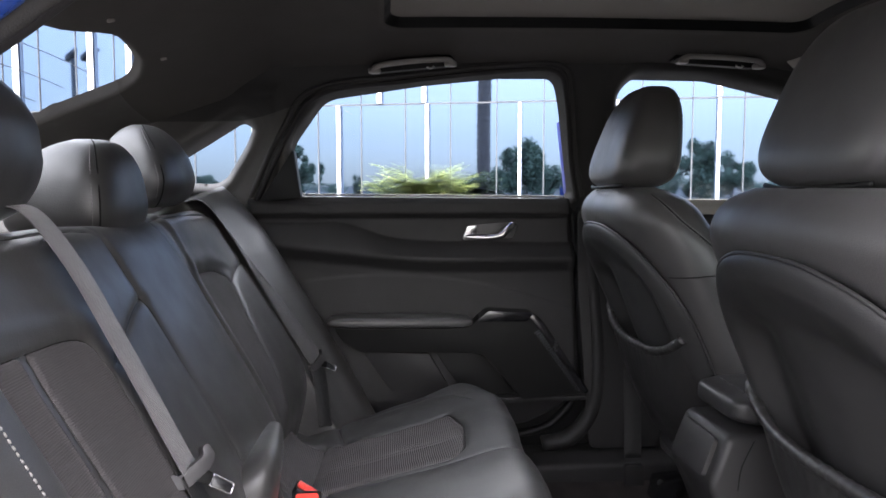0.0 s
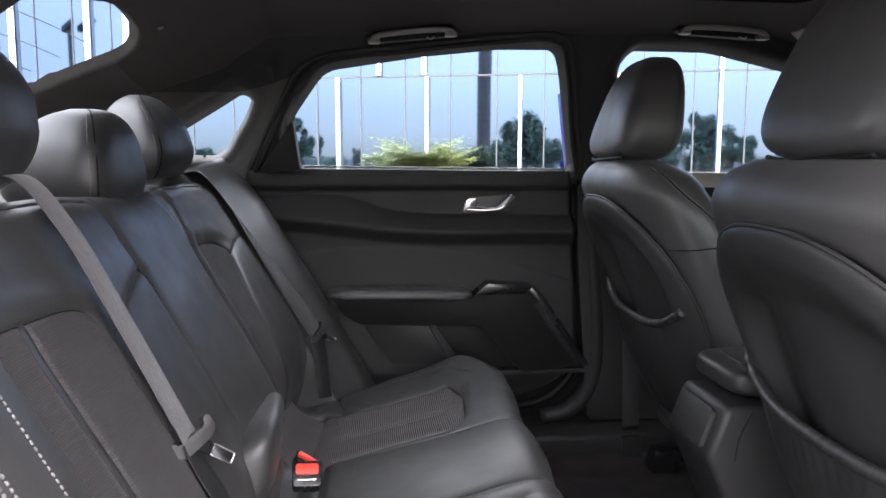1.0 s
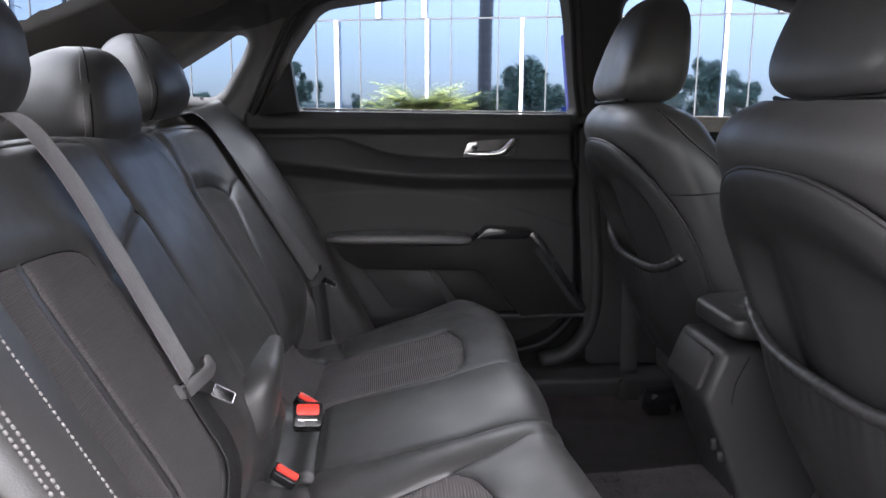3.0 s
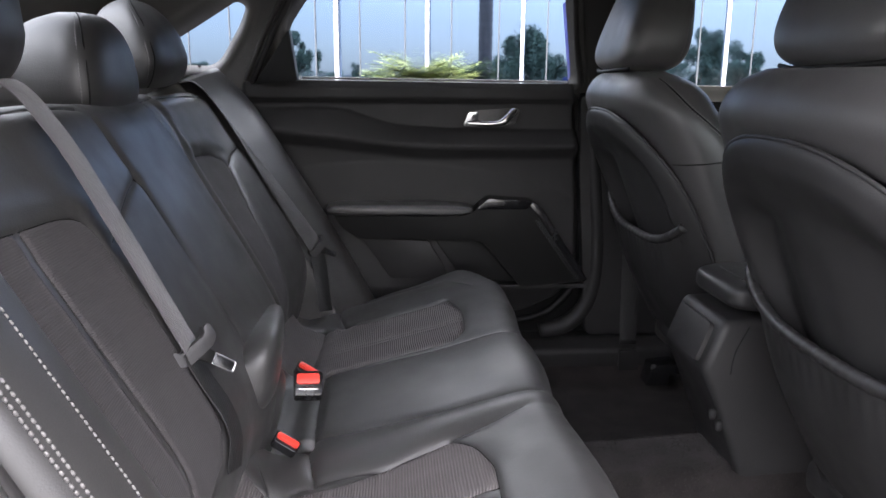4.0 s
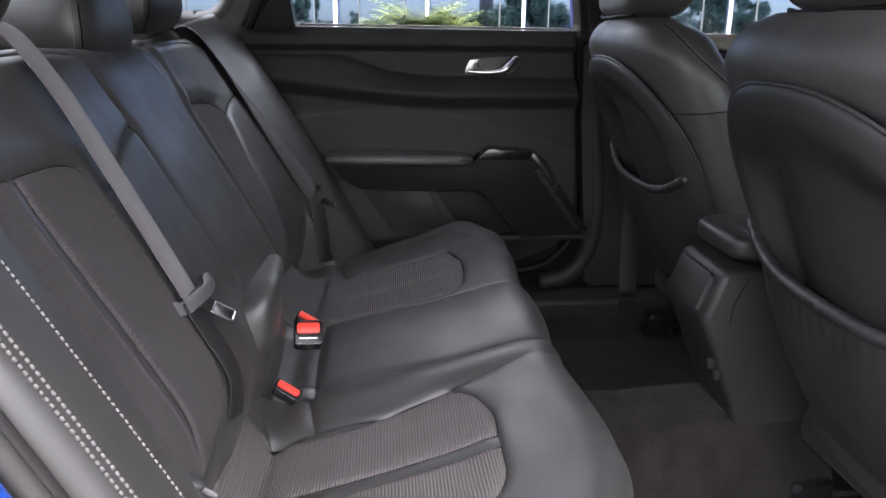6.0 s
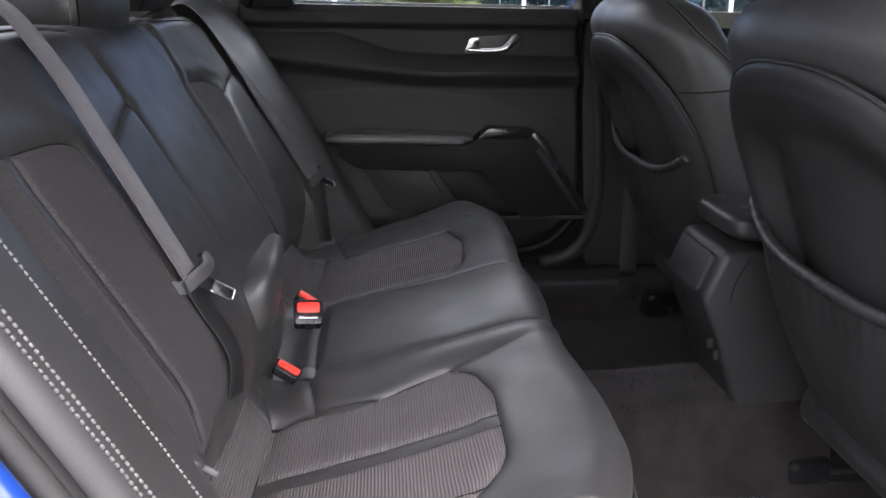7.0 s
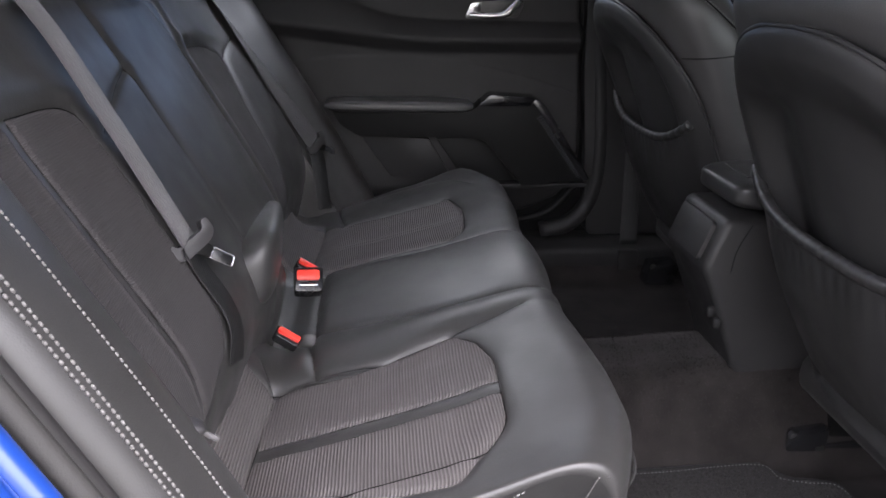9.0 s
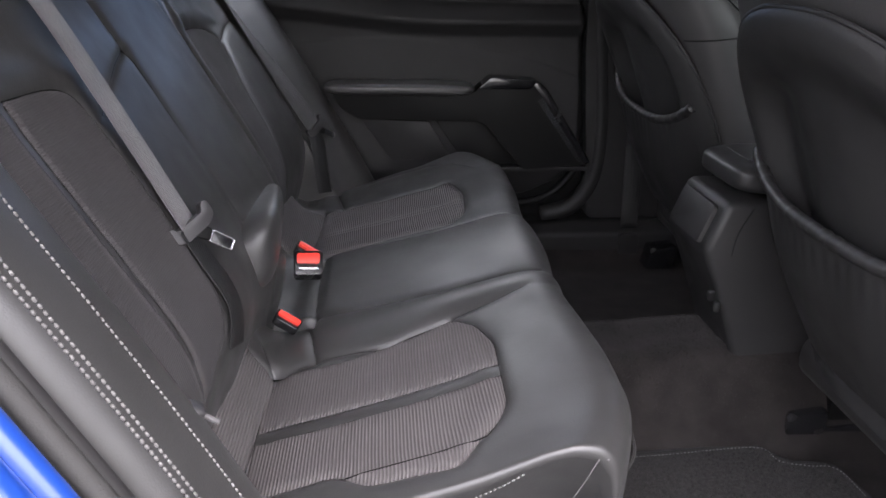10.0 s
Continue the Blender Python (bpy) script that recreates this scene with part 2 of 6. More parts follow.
def spline(pts, n):
    """A smooth curve through a few points (Catmull-Rom), resampled evenly."""
    p = np.asarray(pts, dtype=float)
    p = np.vstack([2 * p[0] - p[1], p, 2 * p[-1] - p[-2]])
    out = []
    for i in range(1, len(p) - 2):
        for t in np.linspace(0, 1, 16, endpoint=False):
            out.append(0.5 * (2 * p[i] + (p[i + 1] - p[i - 1]) * t + (2 * p[i - 1] - 5 * p[i] + 4 * p[i + 1] - p[i + 2]) * t ** 2
                              + (3 * p[i] - p[i - 1] - 3 * p[i + 1] + p[i + 2]) * t ** 3))
    out.append(p[-2])
    out = np.array(out)
    d = np.concatenate([[0], np.cumsum(np.linalg.norm(np.diff(out, axis=0), axis=1))])
    s = np.linspace(0, d[-1], n)
    return np.stack([np.interp(s, d, out[:, i]) for i in range(out.shape[1])], 1)


def tube(name, pts, r, mat, parent, n=40, sides=10, flat=1.0, up=(0, 0, 1), label="", closed_ends=True):
    """A bar of round or flattened section along a smooth curve."""
    c = spline(pts, n)
    t = np.gradient(c, axis=0)
    t /= np.linalg.norm(t, axis=1)[:, None]
    a = np.cross(t, np.array(up, dtype=float))
    a /= np.linalg.norm(a, axis=1)[:, None] + 1e-9
    b = np.cross(a, t)
    th = np.linspace(0, 2 * math.pi, sides, endpoint=False)
    rad = np.broadcast_to(np.asarray(r, dtype=float), (n,))
    rings = c[:, None] + rad[:, None, None] * (np.cos(th)[None, :, None] * a[:, None] * flat + np.sin(th)[None, :, None] * b[:, None])
    return loft(name, rings, mat, parent, label, caps=closed_ends)


def strap(name, pts, normals, width, mat, parent, thick=0.0016, n=60, label=""):
    """A flat woven band along a curve; normals: the way that it faces at each point."""
    c = spline(pts, n)
    nn = spline(normals, n)
    nn /= np.linalg.norm(nn, axis=1)[:, None]
    t = np.gradient(c, axis=0)
    t /= np.linalg.norm(t, axis=1)[:, None]
    a = np.cross(t, nn)
    a /= np.linalg.norm(a, axis=1)[:, None]
    w = np.broadcast_to(np.asarray(width, dtype=float), (n,))[:, None] / 2
    k = thick / 2
    rings = np.stack([c - a * w - nn * k * 0.2, c - a * w * 0.96 - nn * k, c + a * w * 0.96 - nn * k, c + a * w - nn * k * 0.2,
                      c + a * w + nn * k * 0.2, c + a * w * 0.96 + nn * k, c - a * w * 0.96 + nn * k, c - a * w + nn * k * 0.2], 1)
    return loft(name, rings, mat, parent, label)


def pillow(name, centre, half, mat, parent, e1=0.5, e2=0.5, turn=(0, 0, 0), label="", m=28, n=48, shape=None):
    """A superellipsoid cushion; shape bends its points, given in the unit cube."""
    u = np.linspace(-math.pi / 2, math.pi / 2, m)
    v = np.linspace(-math.pi, math.pi, n, endpoint=False)
    def sp(w, e):
        return np.sign(w) * np.abs(w) ** e
    U, V = np.meshgrid(u, v, indexing="ij")
    p = np.stack([sp(np.cos(U), e1) * sp(np.cos(V), e2), sp(np.cos(U), e1) * sp(np.sin(V), e2), sp(np.sin(U), e1)], -1)
    if shape:
        p = shape(p)
    p = p * np.array(half)
    R = np.array(pose(0, 0, 0, *turn).to_3x3())
    return loft(name, p @ R.T + np.array(centre), mat, parent, label, caps=False)


def stitches(name, curve, normal, mat, parent, pitch=0.0075, length=0.005, r=0.0011, label=""):
    """A row of short thread stitches along a curve."""
    c = np.asarray(curve, dtype=float)
    d = np.concatenate([[0], np.cumsum(np.linalg.norm(np.diff(c, axis=0), axis=1))])
    verts, faces = [], []
    nn = np.array(normal, dtype=float)
    nn /= np.linalg.norm(nn)
    for s in np.arange(pitch, d[-1] - pitch, pitch):
        a = np.array([np.interp(s, d, c[:, i]) for i in range(3)])
        b = np.array([np.interp(s + length, d, c[:, i]) for i in range(3)])
        t = (b - a) / np.linalg.norm(b - a)
        w = np.cross(t, nn)
        base = len(verts)
        for q, f in ((0.0, 0.35), (0.25, 1.0), (0.75, 1.0), (1.0, 0.35)):
            o = a + (b - a) * q
            for k in range(6):
                th = k * math.pi / 3
                verts.append(o + f * r * (math.cos(th) * w + math.sin(th) * nn))
        for i in range(3):
            for k in range(6):
                faces.append((base + i * 6 + k, base + i * 6 + (k + 1) % 6, base + i * 6 + 6 + (k + 1) % 6, base + i * 6 + 6 + k))
        faces.append(tuple(base + k for k in range(6)))
        faces.append(tuple(base + 18 + k for k in range(6)))
    return mesh_ob(name, verts, faces, mat, parent, label)


def bump1(x, c, w):
    return np.exp(-((x - c) / w) ** 2)


def step(x, a, b):
    t = np.clip((x - a) / (b - a), 0, 1)
    return t * t * (3 - 2 * t)


def box_sdf(x, y, x0, x1, y0, y1, r=0.02):
    """Signed distance to a rounded rectangle, negative inside."""
    cx, cy, hx, hy = (x0 + x1) / 2, (y0 + y1) / 2, (x1 - x0) / 2 - r, (y1 - y0) / 2 - r
    qx, qy = np.abs(x - cx) - hx, np.abs(y - cy) - hy
    return np.hypot(np.maximum(qx, 0), np.maximum(qy, 0)) + np.minimum(np.maximum(qx, qy), 0) - r


def split_pad(parent, place, A, B, regions, rest, closing=None):
    """A padded surface: place(a, b) gives its points on a grid; regions, each (name, sdf, material, label), are cut
    out along their outlines as parts of their own, rest = (name, material, label) is what remains."""
    a, b = np.meshgrid(A, B, indexing="ij")
    da, db = np.gradient(a, axis=0), np.gradient(b, axis=1)
    for _, f, _, _ in regions:
        for _ in range(2):
            e = 1e-4
            v = f(a, b)
            ga, gb = (f(a + e, b) - v) / e, (f(a, b + e) - v) / e
            along = np.abs(ga) * da > np.abs(gb) * db
            ga, gb = np.where(np.abs(ga) < 1e-6, 1e-6, ga), np.where(np.abs(gb) < 1e-6, 1e-6, gb)
            na = along & (np.abs(v / ga) < 0.52 * da)
            nb = ~along & (np.abs(v / gb) < 0.52 * db)
            a = np.where(na, a - v / ga, a)
            b = np.where(nb, b - v / gb, b)
    pts = place(a, b)
    m, n = a.shape
    quads = grid_faces(m, n)
    edge = np.min([np.abs(f(a, b)) for _, f, _, _ in regions], axis=0).reshape(-1)[quads]
    other = np.maximum(edge[:, 1], edge[:, 3]) < np.maximum(edge[:, 0], edge[:, 2])
    faces = np.concatenate([np.where(other[:, None], quads[:, [0, 1, 3]], quads[:, [0, 1, 2]]), np.where(other[:, None], quads[:, [1, 2, 3]], quads[:, [0, 2, 3]])])
    fa, fb = a.reshape(-1)[faces].mean(1), b.reshape(-1)[faces].mean(1)
    owner = np.full(len(faces), -1)
    for i, (_, f, _, _) in enumerate(regions):
        owner[(f(fa, fb) < 0) & (owner < 0)] = i
    flat = pts.reshape(-1, 3)
    made = []
    for i, (name, mat, label) in [(-1, rest)] + [(i, (r[0], r[2], r[3])) for i, r in enumerate(regions)]:
        fs = faces[owner == i]
        if not len(fs):
            continue
        used, inv = np.unique(fs, return_inverse=True)
        made.append(mesh_ob(name, flat[used], inv.reshape(-1, 3), mat, parent, label))
    return made


def poly_sdf(x, z, poly, r=0.0):
    """Signed distance to a polygon, negative inside."""
    p = np.asarray(poly, dtype=float)
    q = np.roll(p, -1, axis=0)
    x, z = np.broadcast_arrays(np.asarray(x, dtype=float), np.asarray(z, dtype=float))
    (x0, z0), (x1, z1) = p.min(0), p.max(0)
    far = np.maximum(np.maximum(x0 - x, x - x1), np.maximum(z0 - z, z - z1))
    if x.ndim and far.size > 2000 and (far > 0.06).any():
        out, near = far.copy(), far <= 0.06
        out[near] = poly_sdf(x[near], z[near], poly)
        return out - r
    d = np.full(np.shape(x), 1e9)
    inside = np.zeros(np.shape(x), dtype=bool)
    for (ax, az), (bx, bz) in zip(p, q):
        ex, ez = bx - ax, bz - az
        t = np.clip(((x - ax) * ex + (z - az) * ez) / (ex * ex + ez * ez), 0, 1)
        d = np.minimum(d, np.hypot(x - ax - t * ex, z - az - t * ez))
        cross = (az > z) != (bz > z)
        xi = ax + (z - az) * ex / (ez if abs(ez) > 1e-12 else 1e-12)
        inside ^= cross & (x < xi)
    return np.where(inside, -d, d) - r


# ---- the plan of the car: x forward, y across, z up; the middle of the car lies at YC ----
YC = 1.14
BACK_DIR, BACK_NRM = np.array([-0.4641, 0, 0.8858]), np.array([0.8858, 0, 0.4641])


def back_at(z, y, n=0.0):
    """A point of the rear backrest plane at the height z, raised by n along its normal."""
    z, y, n = np.broadcast_arrays(np.asarray(z, float), np.asarray(y, float), np.asarray(n, float))
    p = np.stack([-0.187 - 0.524 * (z - 0.622), y, z], -1)
    return p + n[..., None] * BACK_NRM


# ================= the shell of the car =================
def side_y(x, z):
    return 1.86 - 0.45 * (z - 0.97) - 0.55 * np.maximum(0, -0.28 - x) ** 1.5


REAR_WIN = rounded([(-0.197, 0.975), (-0.212, 1.085), (-0.128, 1.195), (0.094, 1.228), (0.285, 1.247), (0.392, 1.247), (0.410, 1.19), (0.460, 0.968)], 0.03)
FRONT_WIN = rounded([(0.62, 0.968), (0.545, 1.21), (0.575, 1.250), (0.747, 1.245), (0.97, 1.200), (1.20, 1.08), (1.28, 0.965)], 0.03)
QUARTER_WIN = rounded([(-0.475, 1.055), (-0.325, 1.148), (-0.305, 1.138), (-0.322, 1.10), (-0.375, 1.02), (-0.40, 1.005), (-0.47, 1.008)], 0.018)


def build_side_wall():
    def wins(x, z):
        return np.minimum(np.minimum(poly_sdf(x, z, REAR_WIN), poly_sdf(x, z, FRONT_WIN)), poly_sdf(x, z, QUARTER_WIN))
    def place(x, z):
        d = wins(x, z)
        quarter = poly_sdf(x, z, QUARTER_WIN)
        y = side_y(x, z) + 0.028 * step(-d, -0.012, 0.001)
        y = y - 0.012 * bump1(d, 0.022, 0.010) + 0.05 * step(-quarter, -0.09, 0.0)
        z = np.minimum(z, roof_z(x, y) + 0.02)
        return np.stack([x, y, z], -1)
    wall = thing("wall_far_side", (0, 1.86, 0.96), "black pillar trim and window surrounds of the car side", "car wall", kind="structure")
    split_pad(wall, place, np.arange(-1.3, 1.42, 0.006), np.arange(0.925, 1.36, 0.006), [
        ("window_pane", lambda x, z: poly_sdf(x, z, REAR_WIN), CAR_GLASS, "clear rear door glass"),
        ("window_pane", lambda x, z: poly_sdf(x, z, FRONT_WIN), CAR_GLASS, "clear front door glass"),
        ("window_pane", lambda x, z: poly_sdf(x, z, QUARTER_WIN), CAR_GLASS, "small quarter glass"),
        ("rear_pillar_trim", lambda x, z: np.maximum(x + 0.250 - 0.33 * (z - 0.97), z - np.interp(x, [-0.5, -0.35, -0.30, -0.25, -0.20], [1.140, 1.149, 1.155, 1.165, 1.180])), PILLAR_REAR_LIT, "rear pillar trim painted lighter as lit")],
        ("pillar_trim", GREY_TRIM, "dark grey pillar trim"))
    return wall


def roof_z(x, y):
    w = np.abs(y - YC)
    z = 1.335 - 0.072 * (w / 0.62) ** 3.2 - 0.02 * ((x - 0.5) / 0.9) ** 2
    return z - 0.43 * np.maximum(0, -0.24 - x) - 0.10 * np.maximum(0, x - 0.9)


REAR_GLASS_EDGE = rounded([(-1.33, 0.80), (-0.654, 0.797), (-0.485, 0.77), (-0.470, 0.90), (-0.478, 1.10), (-0.470, 1.16), (-0.436, 1.26), (-0.435, 1.34), (-0.447, 1.455), (-0.482, 1.522), (-0.654, 1.483), (-1.33, 1.45)], 0.03)


def build_ceiling():
    def sunroof(x, y):
        return box_sdf(x, y, 0.005, 0.865, 0.76, 1.538, 0.04)
    def rear(x, y):
        return poly_sdf(x, y, REAR_GLASS_EDGE)
    def place(x, y):
        z = roof_z(x, y) + 0.016 * step(-sunroof(x, y), -0.002, 0.012) - 0.003 * bump1(sunroof(x, y), 0.006, 0.012)
        z = z + 0.02 * step(-rear(x, y), -0.02, 0.004)
        return np.stack([x, y, z], -1)
    roof = thing("ceiling", (0, YC, 1.3), "dark woven headliner with a closed sunroof shade", "car ceiling", kind="structure")
    split_pad(roof, place, np.arange(-1.4, 1.35, 0.007), np.arange(0.47, 1.80, 0.007), [
        ("sunshade", lambda x, y: sunroof(x, y) + 0.012, SHADE, "grey woven sunroof shade"),
        ("sunroof_lip", sunroof, PLASTIC_DARK, "black sunroof lip"),
        ("rear_window", rear, REAR_GLASS, "tinted rear window"),
        ("rear_pillar_trim", lambda x, y: np.maximum(x + 0.490 + 0.02 * np.cos(9 * (y - 1.62)), 1.49 - y), PILLAR_REAR_LIT, "rear pillar trim painted lighter as lit")], ("headliner", HEADLINER, ""))
    for k in range(15):
        x = -0.52 - 0.05 * k
        tube("heating_line", [(x, y, float(roof_z(x, y)) + 0.018) for y in (0.80, 0.95, 1.14, 1.3, 1.44)], 0.0007, PLASTIC_DARK, roof, n=16, sides=4)
    return roof


def build_shell():
    # outer skin, floor and plain closures
    x, y = np.meshgrid(np.arange(-0.37, 1.0, 0.05), np.arange(0.42, 1.88, 0.05), indexing="ij")
    skin = np.stack([x, y, roof_z(x, y) + 0.055], -1)
    rf = thing("roof_skin", (0, YC, 1.4), "deep blue painted car roof", "car roof", kind="structure")
    mesh_ob("roof_panel", skin.reshape(-1, 3), grid_faces(*x.shape), BLUE, rf)
    fl = thing("floor", (0.3, YC, 0.24), "dark charcoal car floor carpet", "floor", kind="structure")
    def fz(x, y):
        w = np.abs(y - YC)
        tunnel = (0.138 + 0.07 * np.clip(x - 0.4, 0, 0.5)) * (1 - step(w, 0.06, 0.165))
        ripple = 0.004 * np.sin(9 * x + 3 * y) + 0.003 * np.sin(17 * y - 6 * x)
        return 0.235 + tunnel + ripple + 0.05 * step(w, 0.60, 0.69) + 0.05 * np.maximum(0, 0.3 - x)
    x, y = np.meshgrid(np.arange(-0.1, 1.95, 0.02), np.arange(0.46, 1.84, 0.02), indexing="ij")
    mesh_ob("carpet", np.stack([x, y, fz(x, y)], -1).reshape(-1, 3), grid_faces(*x.shape), CARPET, fl, "dark pile carpet")
    build_pile("pile", fl, CARPET, 26000, 0.24, 0.78, 0.97, 1.42, lambda x, y: fz(x, y) - 0.0004, lambda x, y: x < 0.79, 0.0020, "brushed dark carpet pile", 6)
    w2 = thing("wall_front", (1.75, YC, 0.6), "plain black dashboard and bulkhead", "dashboard", kind="structure")
    prism("dashboard", rounded([(1.45, 0.25), (1.35, 0.6), (1.38, 0.86), (1.5, 0.93), (1.9, 0.93), (1.9, 0.2)], 0.05), 0.47, 1.83, PLASTIC_SOFT, w2, 0.02)
    ws = thing("window_windscreen", (1.6, YC, 1.1), "unseen windscreen glass, tinted dark to cut front light", "windscreen", kind="structure")
    x0 = [(1.0, 1.27), (1.35, 1.12), (1.75, 0.93)]
    prism("windscreen_pane", [(a, b) for a, b in x0] + [(a, b + 0.006) for a, b in reversed(x0)], 0.5, 1.78, WINDSCREEN, ws, 0)
    ws.children[0].visible_shadow = False
    w3 = thing("wall_rear", (-1.3, YC, 0.7), "plain black boot bulkhead", "bulkhead", kind="structure")
    prism("bulkhead", [(-1.36, 0.3), (-1.34, 0.3), (-1.34, 0.93), (-1.36, 0.93)], 0.47, 1.83, PLASTIC_SOFT, w3, 0)
    sh = thing("parcel_shelf", (-0.8, YC, 0.94), "black carpeted parcel shelf behind the rear seat", "parcel shelf")
    prism("shelf_board", [(-1.34, 0.90), (-0.42, 0.915), (-0.42, 0.94), (-1.34, 0.93)], 0.5, 1.76, HEADLINER, sh, 0.005)
    lin = thing("wall_far_lining", (0, 1.90, 0.3), "plain black inner lining of the car side", "car wall", kind="structure")
    prism("lining", [(-1.3, 0.2), (1.9, 0.2), (1.9, 0.955), (-1.3, 0.955)], 1.897, 1.925, PLASTIC_DARK, lin, 0.004)
    # outer skins below the windows
    for name, y0, y1, xs in (("wall_far_outer", 1.93, 1.95, (-1.5, 1.9)),):
        o = thing(name, (0, y0, 0.3), "deep blue painted car side", "car side", kind="structure")
        prism("body_panel", [(xs[0], 0.2), (xs[1], 0.2), (xs[1], 0.93), (xs[0], 0.955)], y0, y1, BLUE, o, 0.008)


def build_near_side():
    # out of view; added to keep light from the near front off the backrest
    w = thing("wall_near_front", (1.1, 0.42, 0.5), "unseen closed front door and its pillar, added to block light", "car wall", kind="structure")
    prism("door_panel", [(0.66, 0.2), (1.9, 0.2), (1.9, 0.93), (0.62, 0.96)], 0.38, 0.44, PLASTIC, w, 0.006)
    prism("pillar", [(0.56, 0.2), (0.70, 0.2), (0.66, 0.96), (0.60, 1.30), (0.48, 1.30), (0.54, 0.96)], 0.40, 0.47, PLASTIC, w, 0.006)
    prism("roof_rail", [(0.50, 1.25), (1.0, 1.22), (1.9, 0.92), (1.9, 0.98), (1.0, 1.32), (0.50, 1.33)], 0.42, 0.50, PLASTIC, w, 0.006)
    pane = prism("window_pane", [(0.66, 0.95), (1.8, 0.95), (1.0, 1.24), (0.62, 1.26)], 0.425, 0.431, CAR_GLASS, w, 0)
    pane.visible_shadow = False


def build_far_sill():
    s = thing("door_sill", (0.4, 1.84, 0.3), "black plastic scuff plate along the far door sill", "door sill", kind="structure")
    prism("scuff_plate", rounded([(1.80, 0.235), (1.80, 0.315), (1.84, 0.335), (1.93, 0.335), (1.93, 0.2), (1.82, 0.2)], 0.012), -0.1, 1.5, PLASTIC, s, 0.004, axis="x")
    b = thing("pillar_trim_lower", (0.58, 1.86, 0.3), "black lower trim of the door pillar", "pillar trim", kind="structure")
    prism("pillar_panel", rounded([(0.515, 0.34), (0.50, 0.50), (0.48, 0.75), (0.475, 0.945), (0.64, 0.945), (0.70, 0.75), (0.72, 0.34)], 0.02), 1.845, 1.93, PLASTIC, b, 0.014, segments=3)
    flare = [(0.40, 1.87, 0.345), (0.47, 1.865, 0.365), (0.52, 1.86, 0.43), (0.535, 1.86, 0.55), (0.52, 1.862, 0.75), (0.50, 1.868, 0.95)]
    tube("pillar_flange", flare, 0.022, PLASTIC, b, sides=14, up=(0, 1, 0), label="grey-black rounded pillar edge")


# ================= the far rear door =================
SWOOSH = spline([(-0.40, 0.913), (-0.20, 0.9135), (-0.105, 0.912), (-0.047, 0.896), (0.010, 0.877), (0.08, 0.868), (0.20, 0.864), (0.52, 0.860)], 120)


def build_door():
    d = thing("rear_door", (0.1, 1.86, 0.4), "closed rear car door with black trim, padded armrest and chrome handle", "car door")
    Y = 1.86
    outline = rounded([(-0.33, 0.40), (0.36, 0.385), (0.445, 0.43), (0.492, 0.53), (0.487, 0.70), (0.466, 0.995), (-0.33, 0.995)], 0.03)
    def place(x, z):
        # pad, a hollow under it, and the wedge that slopes out below the swoosh line
        line = np.interp(x, SWOOSH[:, 0], SWOOSH[:, 1])
        low = 0.872 - 0.046 * step(x, -0.40, 0.16)
        y = np.full(x.shape, Y)
        y = y - 0.015 * step(z, 0.920, 0.936) * (1 - 0.35 * step(z, 0.955, 0.974))
        slope = np.clip((line - z) / (line - low), 0, 1)
        y = y - 0.024 * slope ** 0.8 * step(z, low - 0.040, low - 0.004) - 0.002 * step(-z, -line, -line + 0.003)
        y = y - 0.006 * (1 - step(z, 0.50, 0.82))
        arc = 0.785 - 0.05 * ((x - 0.0) / 0.35) ** 2
        y = y + 0.002 * step(z, arc - 0.003, arc + 0.003) * (1 - step(z, low - 0.07, low - 0.03))
        y = y + 0.030 * (1 - step(z, 0.40, 0.475)) 
        e = poly_sdf(x, z, outline)
        y = y + 0.025 * step(e, -0.016, 0.0)
        return np.stack([x, y, z], -1)
    xs, zs = np.arange(-0.345, 0.505, 0.0045), np.arange(0.375, 0.972, 0.0035)
    made = split_pad(d, place, xs, zs, [
        ("belt_pad", lambda x, z: np.maximum(poly_sdf(x, z, outline), 0.940 - z), DOOR_TRIM, "padded black top roll"),
        ("trim_panel", lambda x, z: poly_sdf(x, z, outline), DOOR_TRIM, "")], ("rim", PLASTIC_DARK, ""))
    bpy.data.objects.remove(made[0])
    # armrest: padded ledge, grip recess and the slanted lower leg
    pillow("armrest_pad", (0.040, Y - 0.050, 0.6785), (0.172, 0.046, 0.0150), LEATHER, d, 0.62, 0.30, turn=(0, 0.6, 0), label="padded leather armrest", m=32, n=96)
    body = rounded([(-0.118, 0.668), (0.205, 0.662), (0.245, 0.697), (0.36, 0.690), (0.380, 0.672), (0.498, 0.495), (0.335, 0.482), (0.250, 0.588), (0.225, 0.600), (-0.055, 0.606), (-0.10, 0.635)], 0.012)
    prism("armrest_body", body, Y - 0.058, Y + 0.004, PLASTIC_DARK, d, 0.010, label="black plastic armrest body", segments=4)
    grip = rounded([(0.222, 0.676), (0.250, 0.703), (0.362, 0.696), (0.345, 0.676)], 0.008)
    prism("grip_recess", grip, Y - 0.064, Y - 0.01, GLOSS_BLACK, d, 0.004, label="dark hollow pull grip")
    shell = rounded([(0.346, 0.690), (0.366, 0.692), (0.386, 0.672), (0.500, 0.500), (0.486, 0.494), (0.375, 0.655)], 0.006)
    prism("grip_strip", shell, Y - 0.064, Y - 0.02, GLOSS_BLACK, d, 0.004, label="satin black grip strip")
    dot, rows = [], []
    for i in range(30):
        for j in range(6):
            u, w = i / 29, (j - 2.5) * 0.0042 + (0.0021 if i % 2 else 0)
            dot.append((0.374 + 0.106 * u + 0.86 * w, Y - 0.0586, 0.652 - 0.146 * u + 0.5 * w))
    for x, y, z in dot:
        k = len(rows)
